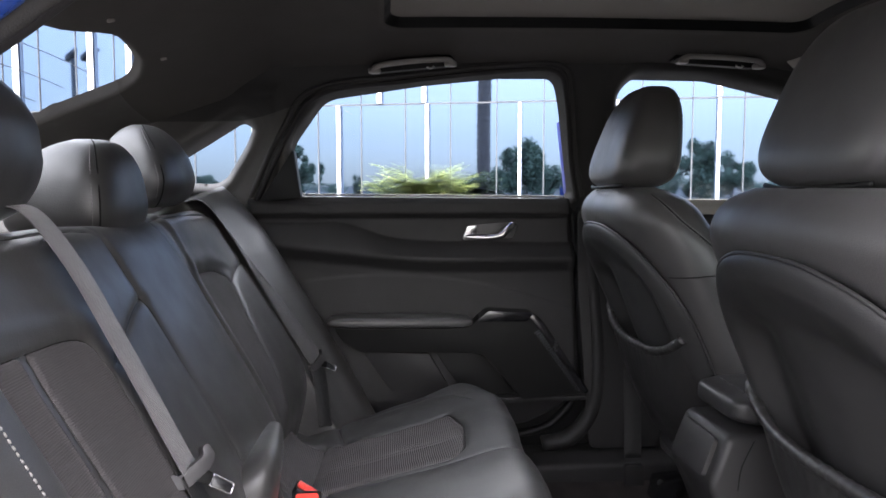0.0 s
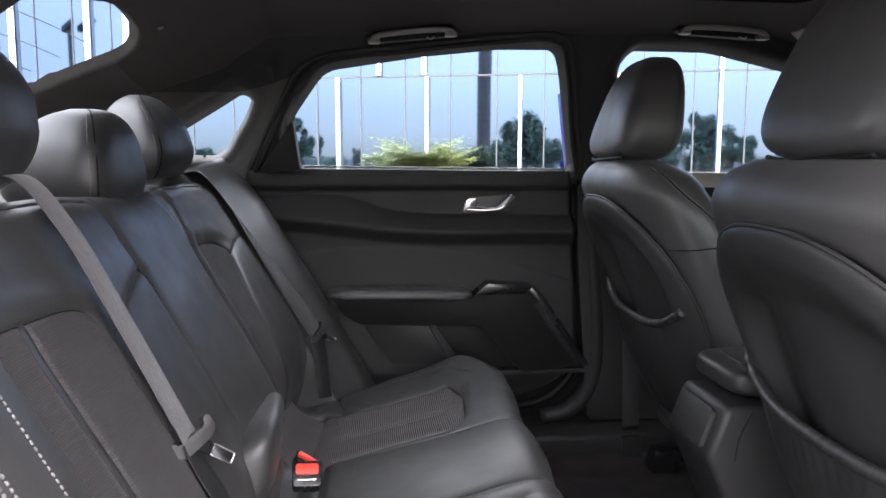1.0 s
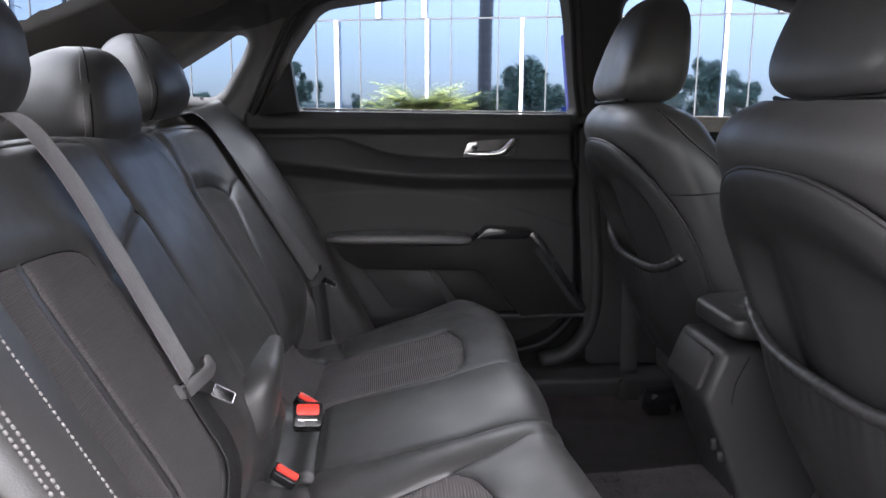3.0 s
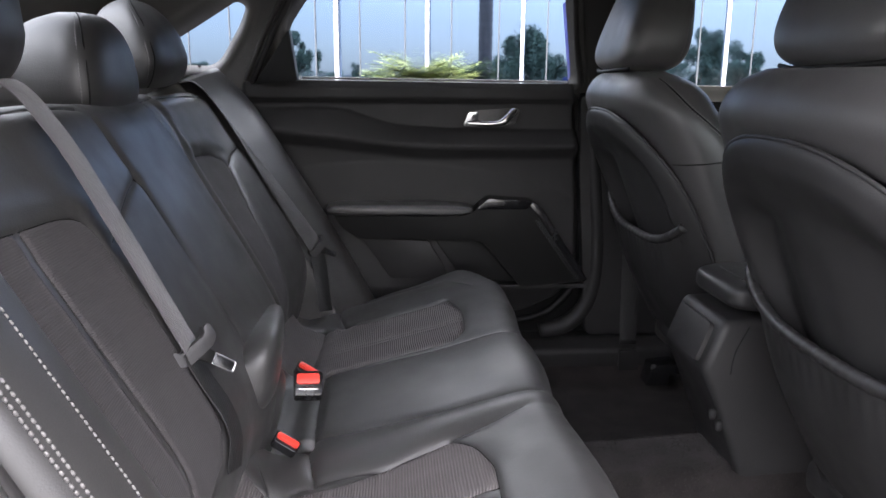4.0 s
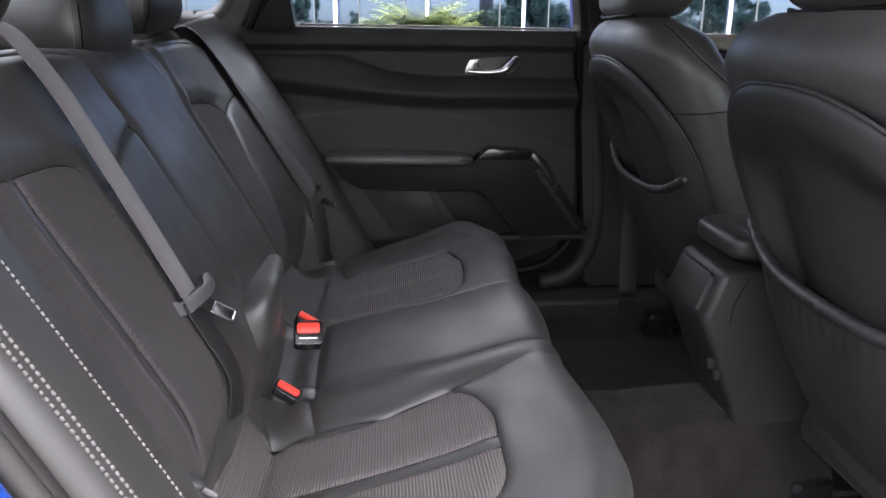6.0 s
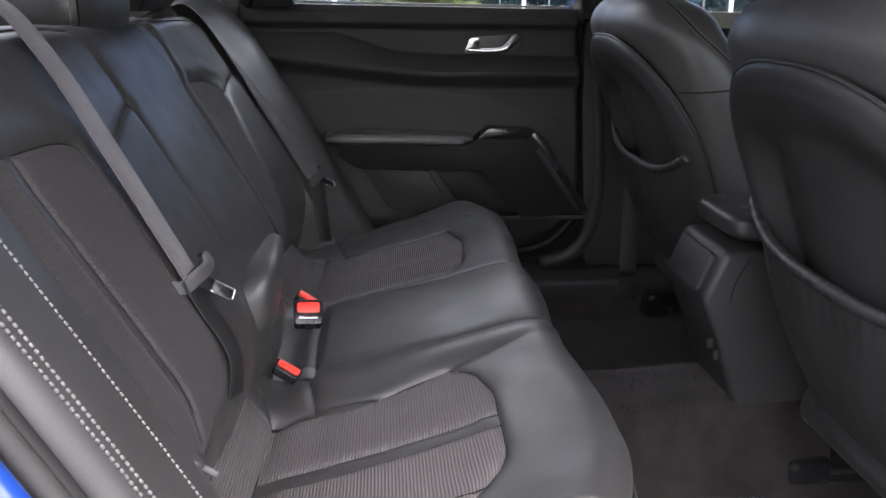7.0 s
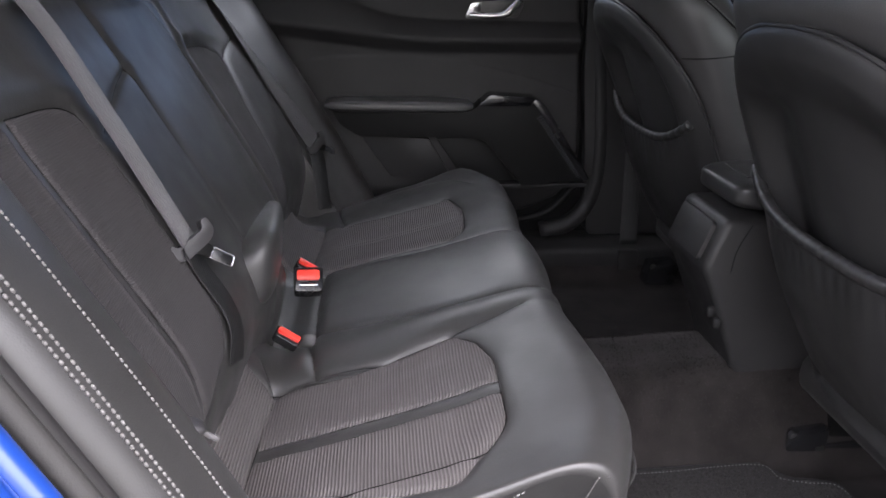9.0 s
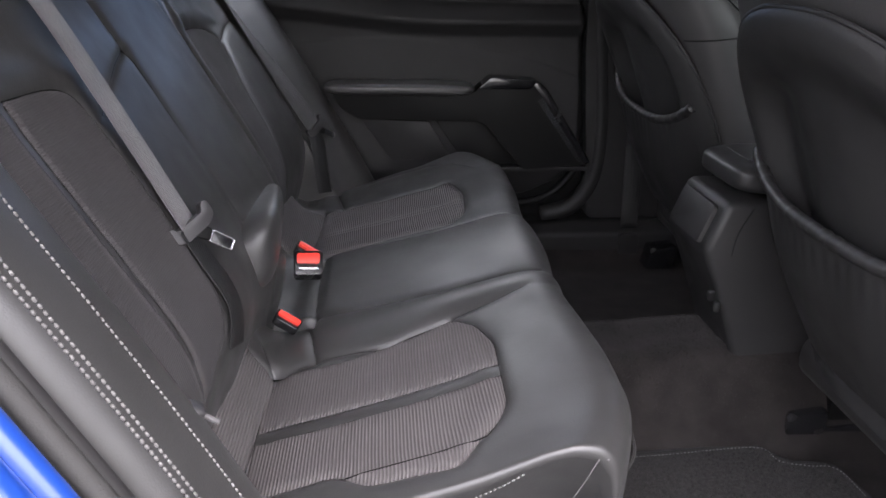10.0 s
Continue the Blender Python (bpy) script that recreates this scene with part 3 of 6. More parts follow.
        rows += [(x + 0.0012 * math.cos(q), y, z + 0.0012 * math.sin(q)) for q in np.arange(6) * math.pi / 3]
    mesh_ob("speaker_mesh", rows, [tuple(range(6 * i, 6 * i + 6)) for i in range(len(dot))], FRAME_GREY, d, "perforated grey speaker mesh")
    inset = rounded([(-0.05, 0.60), (0.11, 0.593), (0.165, 0.50), (0.02, 0.50)], 0.006)
    prism("map_pocket_panel", inset, Y - 0.024, Y, DOOR_TRIM, d, 0.006, label="leather lower insert")
    slot = rounded([(0.125, 0.596), (0.225, 0.596), (0.245, 0.585), (0.325, 0.487), (0.20, 0.487)], 0.006)
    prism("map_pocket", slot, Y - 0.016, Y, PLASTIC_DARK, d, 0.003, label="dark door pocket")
    prism("pocket_ledge", rounded([(0.20, 0.484), (0.497, 0.484), (0.497, 0.474), (0.20, 0.470)], 0.003), Y - 0.045, Y, PLASTIC, d, 0.002)
    tube("piping", [(-0.10, Y - 0.0935, 0.676), (0.0, Y - 0.0935, 0.675), (0.1, Y - 0.0935, 0.674), (0.19, Y - 0.0935, 0.671)], 0.0016, LEATHER, d, sides=6)
    # inner release
    h = mesh_ob("release_bezel", *prism_data(rounded([(0.19, 0.868), (0.205, 0.905), (0.30, 0.912), (0.333, 0.910), (0.318, 0.872)], 0.012), Y - 0.008, Y + 0.01), GLOSS_BLACK, d, "black handle recess", smooth=False)
    def bar(name, pts, r, flat):
        tube(name, pts, r, CHROME, d, n=40, sides=10, flat=flat, up=(0, 1, 0), label="satin chrome release")
    bar("release_lever", [(0.202, Y - 0.02, 0.878), (0.25, Y - 0.024, 0.876), (0.283, Y - 0.024, 0.880), (0.300, Y - 0.022, 0.893), (0.316, Y - 0.016, 0.908)], np.array([0.006] * 24 + [0.007, 0.0075, 0.008, 0.0085] + [0.009] * 12), 1.0)
    prism("release_grip", rounded([(0.193, 0.874), (0.205, 0.905), (0.228, 0.906), (0.226, 0.878)], 0.006), Y - 0.024, Y, CHROME, d, 0.003, label="satin chrome grip")
    # weather strip on the sill and the small fixed corner
    prism("sill_seal", [(-0.205, 0.960), (0.452, 0.956), (0.452, 0.970), (-0.205, 0.976)], Y - 0.010, Y + 0.02, DOOR_TRIM, d, 0.004)
    # pale strip added to draw the sill edge as the sky lights it
    prism("belt_moulding", [(-0.20, 0.977), (0.452, 0.971), (0.452, 0.9765), (-0.20, 0.9825)], Y + 0.022, Y + 0.036, LIGHT_GREY, d, 0.001, label="pale strip painted as the skylit outer sill")
    prism("corner_cover", rounded([(-0.285, 0.965), (-0.205, 1.085), (-0.190, 0.972)], 0.006), 1.80, 1.845, PLASTIC_DARK, d, 0.003, label="black plastic corner cover")
    # window surround: rubber bead that follows the opening
    frame = [(-0.30, 0.965), (-0.22, 1.11), (-0.138, 1.205), (0.05, 1.234), (0.28, 1.258), (0.392, 1.258), (0.422, 1.20), (0.450, 1.06), (0.476, 0.965)]
    tube("window_seal", [(x, side_y(x, z) - 0.006, z) for x, z in frame], 0.007, RUBBER, d, n=90, up=(0, 1, 0))
    tube("door_seal", [(x + s * 0.012, side_y(x, z) - 0.016, z + 0.010) for (x, z), s in zip(frame, (-1, -1, -1, 0, 0, 1, 1, 1, 1))], 0.006, GREY_TRIM, d, n=90, up=(0, 1, 0))
    prism("frame_edge", [(0.460, 0.972), (0.520, 0.972), (0.470, 1.16), (0.438, 1.16)], 1.875, 1.92, BLUE_EDGE, d, 0.002, label="blue painted door frame edge")
    low = [(0.47, 1.885, 0.95), (0.495, 1.88, 0.70), (0.50, 1.88, 0.52), (0.455, 1.88, 0.425), (0.36, 1.88, 0.375), (0.1, 1.88, 0.37)]
    tube("edge_seal", low, 0.011, PLASTIC_DARK, d, n=60, up=(0, 1, 0), label="black rubber door seal")
    return d


def prism_data(poly, y0, y1):
    n = len(poly)
    verts = [(a, y0, b) for a, b in poly] + [(a, y1, b) for a, b in poly]
    return verts, [tuple(range(n)), tuple(range(n, 2 * n))] + [(i, (i + 1) % n, n + (i + 1) % n, n + i) for i in range(n)]


def build_front_door():
    d = thing("front_door", (1.0, 1.88, 0.4), "closed front car door with black trim and a ledge painted sunlit", "car door")
    prism("trim_panel", rounded([(0.70, 0.40), (1.35, 0.40), (1.35, 0.955), (0.70, 0.955)], 0.02), 1.85, 1.93, PLASTIC_SOFT, d, 0.012)
    # sun on the ledge is put into its pale colour
    prism("belt_pad", rounded([(0.66, 0.932), (1.35, 0.925), (1.35, 0.965), (0.66, 0.968)], 0.01), 1.83, 1.90, SHADE, d, 0.008, label="window ledge painted pale for sunlight")
    prism("upper_insert", rounded([(0.80, 0.868), (1.20, 0.868), (1.20, 0.91), (0.82, 0.91)], 0.015), 1.838, 1.86, GREY_TRIM, d, 0.006, label="grey insert")
    prism("release_lever", rounded([(0.86, 0.855), (0.96, 0.855), (0.96, 0.863), (0.86, 0.863)], 0.002), 1.82, 1.845, CHROME, d, 0.002, label="satin chrome strip")


def build_grab_handle(x0, x1, z0, z1, y):
    g = thing("grab_handle", ((x0 + x1) / 2, y, (z0 + z1) / 2), "grey-brown folding grab handle on the roof rail", "grab handle", group="grab handles")
    L = x1 - x0
    def at(q, dy, dz):
        return (x0 + q * L, y + dy, z0 + (z1 - z0) * q + dz)
    tube("grip", [at(0.03, -0.014, -0.004), at(0.10, -0.030, 0.004), at(0.25, -0.034, 0.006), at(0.5, -0.035, 0.007), at(0.75, -0.034, 0.006), at(0.90, -0.030, 0.004), at(0.97, -0.014, -0.004)], 0.0048, HANDLE, g, n=48, flat=1.2, up=(0, 1, 0), label="grey-brown plastic grip")
    for q in (0.07, 0.93):
        pillow("foot", at(q, -0.014, -0.003), (0.013, 0.012, 0.006), HANDLE, g, 0.5, 0.5, label="grey-brown foot", m=14, n=24)
    # near-black plate stands in for the shadow in the gap behind the bar
    prism("backing", rounded([at(0.0, 0, 0.002)[::2], at(0.06, 0, 0.020)[::2], at(0.94, 0, 0.020)[::2], at(1.0, 0, 0.002)[::2], at(0.9, 0, -0.004)[::2], at(0.1, 0, -0.004)[::2]], 0.008), y + 0.004, y + 0.03, PLASTIC_DARK, g, 0.004, label="black plate painted as the shaded gap")
    tube("coat_hook", [at(0.74, -0.018, -0.006), at(0.70, -0.024, -0.010), at(0.66, -0.018, -0.006)], 0.002, LIGHT_GREY, g, n=12, sides=6, up=(0, 1, 0))
    return g


# ================= rear bench =================
CUSHION_X = spline([(-0.30, 0.40), (-0.275, 0.49), (-0.235, 0.527), (-0.195, 0.510), (-0.155, 0.470), (-0.10, 0.469), (0.10, 0.522), (0.19, 0.546), (0.228, 0.550), (0.250, 0.540), (0.260, 0.512), (0.258, 0.44), (0.246, 0.36), (0.20, 0.335), (-0.20, 0.335)], 400)
CUSHION_A = np.concatenate([[0], np.cumsum(np.linalg.norm(np.diff(CUSHION_X, axis=0), axis=1))])


def cushion_xz(a):
    return np.interp(a, CUSHION_A, CUSHION_X[:, 0]), np.interp(a, CUSHION_A, CUSHION_X[:, 1])


TOP_A = CUSHION_A[np.argmax(CUSHION_X[:, 0])]


def line_d(x, y, pts):
    """Distance to a broken line."""
    d = np.full(np.shape(x), 1e9)
    for (ax, ay), (bx, by) in zip(pts[:-1], pts[1:]):
        ex, ey = bx - ax, by - ay
        t = np.clip(((x - ax) * ex + (y - ay) * ey) / (ex * ex + ey * ey), 0, 1)
        d = np.minimum(d, np.hypot(x - ax - t * ex, y - ay - t * ey))
    return d


def crease(d, depth, w=0.0026):
    """A sewn seam: a sharp valley with softly rounded shoulders."""
    return -depth * (0.65 * np.exp(-np.abs(d) / w) + 0.35 * np.exp(-(d / (4 * w)) ** 2))


# outlines on the cushion, as (x, y)
NEAR_INSERT = rounded([(-0.30, 0.632), (-0.148, 0.660), (-0.056, 0.672), (-0.036, 0.657), (-0.020, 0.643), (0.070, 0.634), (0.090, 0.664), (0.117, 0.692), (0.127, 0.720),
                       (0.129, 0.793), (0.131, 0.852), (0.115, 0.908), (0.084, 0.943), (-0.045, 0.905), (-0.140, 0.907), (-0.185, 0.930), (-0.30, 0.935)], 0.012, 4)
FAR_INSERT = rounded([(-0.30, 1.300), (-0.081, 1.303), (0.010, 1.306), (0.118, 1.297), (0.146, 1.337), (0.152, 1.453), (0.131, 1.541), (0.110, 1.533), (0.0, 1.533), (-0.124, 1.556), (-0.30, 1.575)], 0.012, 4)
FOLD_NEAR, FOLD_FAR = [(-0.147, 0.62), (-0.144, 0.81), (-0.140, 0.907)], [(-0.136, 1.293), (-0.130, 1.42), (-0.124, 1.557)]


def near_stripe(x):
    return 0.782 + 0.055 * (x + 0.005)


def sew(parent, surface, pts, r=0.0008, n=60):
    """A dark seam line along a curve of a padded surface; surface(u, v) gives its points."""
    c = spline(pts, n)
    p = surface(c[:, 0], c[:, 1])
    tube("seam", p, r, SEAM, parent, n=n, sides=6, up=(0.31, -0.42, 0.85))


def build_cushion(bench):
    y0, y1, R = 0.598, 2 * YC - 0.598, 0.007
    def insert_sdf(a, b, poly):
        x, _ = cushion_xz(a)
        return x, poly_sdf(x, b, poly) + np.where(a < TOP_A, 0.0, 0.5)
    def place(a, b):
        x, z = cushion_xz(a)
        e = 1e-3
        x2, z2 = cushion_xz(a + e)
        x1, z1 = cushion_xz(a - e)
        t = np.hypot(x2 - x1, z2 - z1) + 1e-9
        nx, nz = -(z2 - z1) / t, (x2 - x1) / t
        top = 1 - step(a, TOP_A - 0.01, TOP_A + 0.02)
        sn, sf = insert_sdf(a, b, NEAR_INSERT)[1], insert_sdf(a, b, FAR_INSERT)[1]
        s = np.minimum(sn, sf)
        h = crease(s, 0.0055) - 0.004 * step(-s, 0.0, 0.05)
        # the leather stripe down the middle of each insert
        st = np.abs(b - near_stripe(x)) - 0.012
        inside = step(-sn, -0.002, 0.006) * step(x, -0.148, -0.138)
        h = h + inside * (crease(st, 0.0028, 0.002) - 0.0022 * step(-st, -0.004, 0.004))
        st = np.abs(b - 1.413 + 0.03 * x) - 0.007
        h = h + 0.8 * step(-sf, -0.002, 0.006) * step(x, -0.13, -0.12) * (crease(st, 0.0035, 0.003))
        h = h + crease(line_d(x, b, FOLD_NEAR), 0.011, 0.004) + crease(line_d(x, b, FOLD_FAR), 0.011, 0.004)
        # inner bolster of the near seat, between the insert and the middle seat
        seam_b = [(-0.140, 0.907), (-0.092, 0.9195), (0.013, 0.917), (0.086, 0.943), (0.144, 0.956), (0.204, 0.977)]
        lower, upper = np.interp(x, [-0.14, -0.05, 0.02, 0.09, 0.20], [0.905, 0.905, 0.918, 0.942, 0.976]), 1.042 - 0.05 * np.clip(x + 0.1, 0, 0.3)
        q = np.clip((b - lower) / (upper - lower), 0, 1)
        h = h + 0.0095 * np.sin(math.pi * q) ** 1.2 * step(x, -0.19, -0.13) * (1 - 0.75 * step(x, 0.08, 0.22))
        h = h + crease(line_d(x, b, seam_b), 0.0055, 0.0028) * (1 - 0.7 * step(x, 0.10, 0.21))
        h = h + crease(line_d(x, b, [(-0.112, 1.030), (-0.100, 0.97), (-0.093, 0.9195)]), 0.008, 0.0028)
        h = h + crease(line_d(x, b, [(-0.165, 0.955), (-0.155, 0.93), (-0.140, 0.907)]), 0.006, 0.003)
        # the middle seat, its seams and the valley behind it
        mid = np.clip(1 - ((b - 1.163) / 0.125) ** 2, 0, 1)
        h = h + 0.009 * mid * step(x, -0.108, -0.085)
        h = h + crease(line_d(x, b, [(-0.106, 1.050), (-0.068, 1.047), (0.097, 1.030), (0.232, 1.027)]), 0.0050, 0.0022)
        h = h + crease(line_d(x, b, [(-0.106, 1.294), (-0.08, 1.300), (0.079, 1.276), (0.238, 1.276)]), 0.0050, 0.0022)
        h = h + crease(line_d(x, b, [(-0.104, 1.050), (-0.108, 1.15), (-0.106, 1.296)]), 0.009, 0.0030)
        h = h - 0.016 * step(-x, 0.105, 0.17) * step(b, 1.00, 1.06) * (1 - step(b, 1.25, 1.32))
        # pocket of the near buckle
        slot = box_sdf(x, b, -0.185, -0.100, 1.002, 1.058, 0.008)
        h = h - 0.016 * step(-slot, -0.002, 0.007)
        # far seat: seam across its rear, and the rolled outer edge
        h = h + crease(line_d(x, b, [(-0.100, 1.70), (-0.094, 1.62), (-0.082, 1.545)]), 0.009, 0.003)
        h = h + crease(line_d(x, b, [(-0.04, 1.668), (0.10, 1.660), (0.165, 1.640), (0.188, 1.590)]), 0.0022, 0.003)
        h = h + 0.006 * bump1(b, 1.61, 0.05) * step(x, -0.08, 0.06)
        h = h - 0.032 * step(b, 1.54, 1.62) * step(-x, 0.125, 0.18)
        # soft creases round the seams
        h = h + 0.0004 * np.sin(60 * x + 25 * b) * bump1(s, 0.014, 0.012) * step(x, -0.06, 0.1)
        h = h * top
        h = h + 0.004 * (1 - step(b, 0.600, 0.66)) * top * step(x, -0.1, 0.05)
        h = h + 0.008 * step(b, 1.62, 1.68) * top * step(x, -0.1, 0.05)
        wob = 0.0008 * np.sin(17 * x + 9 * b) * np.sin(13 * b - 5 * x) + 0.0004 * np.sin(41 * x - 23 * b) * np.sin(37 * b)
        lipx = -0.012 * (1 - ((b - YC) / 0.54) ** 2) * step(x, 0.1, 0.25) + 0.01 * bump1(YC - np.abs(b - YC), 0.80, 0.12) * step(x, 0.1, 0.25)
        lipx = lipx - (0.055 * np.clip(1 - (y1 - b) / 0.12, 0, 1) ** 2 + 0.050 * np.clip(1 - (b - y0) / 0.13, 0, 1) ** 2) * step(x, 0.05, 0.25)
        px, pz = x + nx * (h + wob) + lipx, z + nz * (h + wob)
        e = np.minimum(b - y0, y1 - b)
        drop = np.where(e > R, 0, np.where(e > 0, R - np.sqrt(np.maximum(0, R * R - (R - np.clip(e, 0, R)) ** 2)), R - e))
        py = np.where(e >= 0, b, np.where(b < YC, y0 + 0.55 * np.maximum(-e, 0), y1 - 0.55 * np.maximum(-e, 0)))
        pz = np.maximum(pz - drop, np.minimum(0.335, pz))
        px = px - 0.35 * np.minimum(drop, 0.03) * step(x, 0.15, 0.26)
        return np.stack([px, py, pz], -1)
    A = np.concatenate([np.arange(0, TOP_A + 0.05, 0.0024), np.arange(TOP_A + 0.055, CUSHION_A[-1], 0.02)])
    B = np.concatenate([np.arange(y0 - 0.2, y0 - 0.006, 0.006), np.arange(y0, y1, 0.0026), np.arange(y1, y1 + 0.2, 0.008)])
    def near_half(half):
        def f(a, b):
            x, sn = insert_sdf(a, b, NEAR_INSERT)
            s = np.maximum(sn, 0.012 - (b - near_stripe(x)) * half)
            return np.where(x > -0.1445, s, sn + 0.5)
        return f
    def rear_near(a, b):
        x, sn = insert_sdf(a, b, NEAR_INSERT)
        return np.maximum(sn, x + 0.1445)
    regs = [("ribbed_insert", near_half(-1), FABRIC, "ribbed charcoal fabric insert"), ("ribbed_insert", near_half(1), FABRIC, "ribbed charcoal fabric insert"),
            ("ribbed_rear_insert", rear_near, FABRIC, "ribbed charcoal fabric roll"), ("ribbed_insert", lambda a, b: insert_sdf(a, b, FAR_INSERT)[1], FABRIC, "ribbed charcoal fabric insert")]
    split_pad(bench, place, A, B, regs, ("cushion", LEATHER, "black leather seat cushion"))
    def on(x, y):
        return place(np.interp(x, CUSHION_X[:200, 0], CUSHION_A[:200]), np.asarray(y, dtype=float))
    near = np.array(NEAR_INSERT)
    for pts in ([(-0.106, 1.050), (-0.068, 1.047), (0.097, 1.030), (0.228, 1.027)], [(-0.106, 1.294), (-0.08, 1.300), (0.079, 1.276), (0.230, 1.276)], [(-0.104, 1.052), (-0.108, 1.15), (-0.106, 1.292)],
                [(-0.092, 0.9195), (0.013, 0.917), (0.086, 0.943), (0.144, 0.956), (0.196, 0.974)], [(-0.112, 1.030), (-0.100, 0.97), (-0.093, 0.9195)], [(-0.165, 0.955), (-0.155, 0.93), (-0.140, 0.907)],
                [(-0.100, 1.66), (-0.094, 1.62), (-0.082, 1.545)], [(-0.147, 0.665), (-0.144, 0.81), (-0.140, 0.907)], [(-0.136, 1.303), (-0.130, 1.42), (-0.124, 1.555)],
                [(-0.138, near_stripe(-0.138) - 0.012), (0.0, near_stripe(0.0) - 0.012), (0.129, near_stripe(0.129) - 0.012)], [(-0.138, near_stripe(-0.138) + 0.012), (0.0, near_stripe(0.0) + 0.012), (0.130, near_stripe(0.130) + 0.012)],
                [(-0.124, 1.556), (0.0, 1.533), (0.110, 1.533), (0.131, 1.540), (0.151, 1.453), (0.146, 1.340), (0.118, 1.299)],
                near[(near[:, 0] > -0.145) & (near[:, 1] > 0.66)][::2]):
        sew(bench, on, pts)
    # thread along the near front corner and the side seam
    def side_panel(x, z):
        top = float(np.interp(x, CUSHION_X[:200, 0], CUSHION_X[:200, 1])) + 0.003
        return (x, y0 + 0.55 * max(0.0, top - z - R) - 0.0022, z)
    for dx in (0.0, 0.009):
        c = spline([side_panel(0.195 + dx, 0.545), side_panel(0.192 + dx, 0.530), side_panel(0.189 + 1.3 * dx, 0.498), side_panel(0.183 + 1.6 * dx, 0.455)], 60)
        stitches("stitching", c, (0, -1, -0.2), THREAD, bench, 0.0052, 0.0038, 0.0009)
    c = spline([side_panel(0.130, 0.530), side_panel(0.123, 0.528), side_panel(0.108, 0.517), side_panel(0.091, 0.504), side_panel(0.072, 0.492)], 80)
    stitches("stitching", c, (0, -1, -0.2), THREAD, bench, 0.0052, 0.0038, 0.0009)
    c = spline([(0.262, 0.62, 0.50), (0.268, 0.68, 0.49), (0.268, 0.80, 0.485), (0.262, 0.95, 0.485), (0.258, 1.1, 0.485), (0.262, 1.35, 0.485), (0.266, 1.5, 0.485), (0.262, 1.65, 0.49)], 120)
    c = [(x - 0.050 * max(0, 1 - (y - y0) / 0.13) ** 2 - 0.055 * max(0, 1 - (y1 - y) / 0.12) ** 2 - 0.003, y, z) for x, y, z in c[::6]]
    tube("piping", c, 0.0016, LEATHER, bench, n=120, sides=6)


# section across the backrest: (y, height over its plane)
ACROSS = spline([(0.58, 0.002), (0.605, 0.0), (0.66, -0.005), (0.74, -0.008), (0.795, -0.004), (0.85, 0.0), (0.92, 0.001), (0.985, 0.0), (1.0, 0.003), (1.05, 0.007), (1.13, 0.010), (1.20, 0.007),
                 (1.250, 0.000), (1.276, -0.009), (1.295, -0.002), (1.314, -0.010), (1.36, -0.018), (1.43, -0.022), (1.50, -0.019), (1.56, -0.010), (1.62, -0.001), (1.67, 0.002), (1.70, 0.0)], 600)
BACK_NEAR = rounded([(0.57, 0.50), (0.57, 0.858), (0.66, 0.856), (0.722, 0.854), (0.768, 0.852), (0.806, 0.842), (0.814, 0.80), (0.814, 0.744), (0.816, 0.657), (0.817, 0.610), (0.796, 0.580), (0.72, 0.562), (0.64, 0.562), (0.60, 0.50)], 0.016, 4)
BACK_FAR = rounded([(1.304, 0.48), (1.304, 0.853), (1.36, 0.855), (1.438, 0.852), (1.487, 0.846), (1.528, 0.830), (1.534, 0.812), (1.503, 0.714), (1.499, 0.658), (1.483, 0.596), (1.478, 0.48)], 0.012, 4)


def back_stripe(z):
    return np.interp(z, [0.59, 0.615, 0.67, 0.75, 0.80, 0.86], [0.694, 0.6965, 0.690, 0.684, 0.682, 0.682])


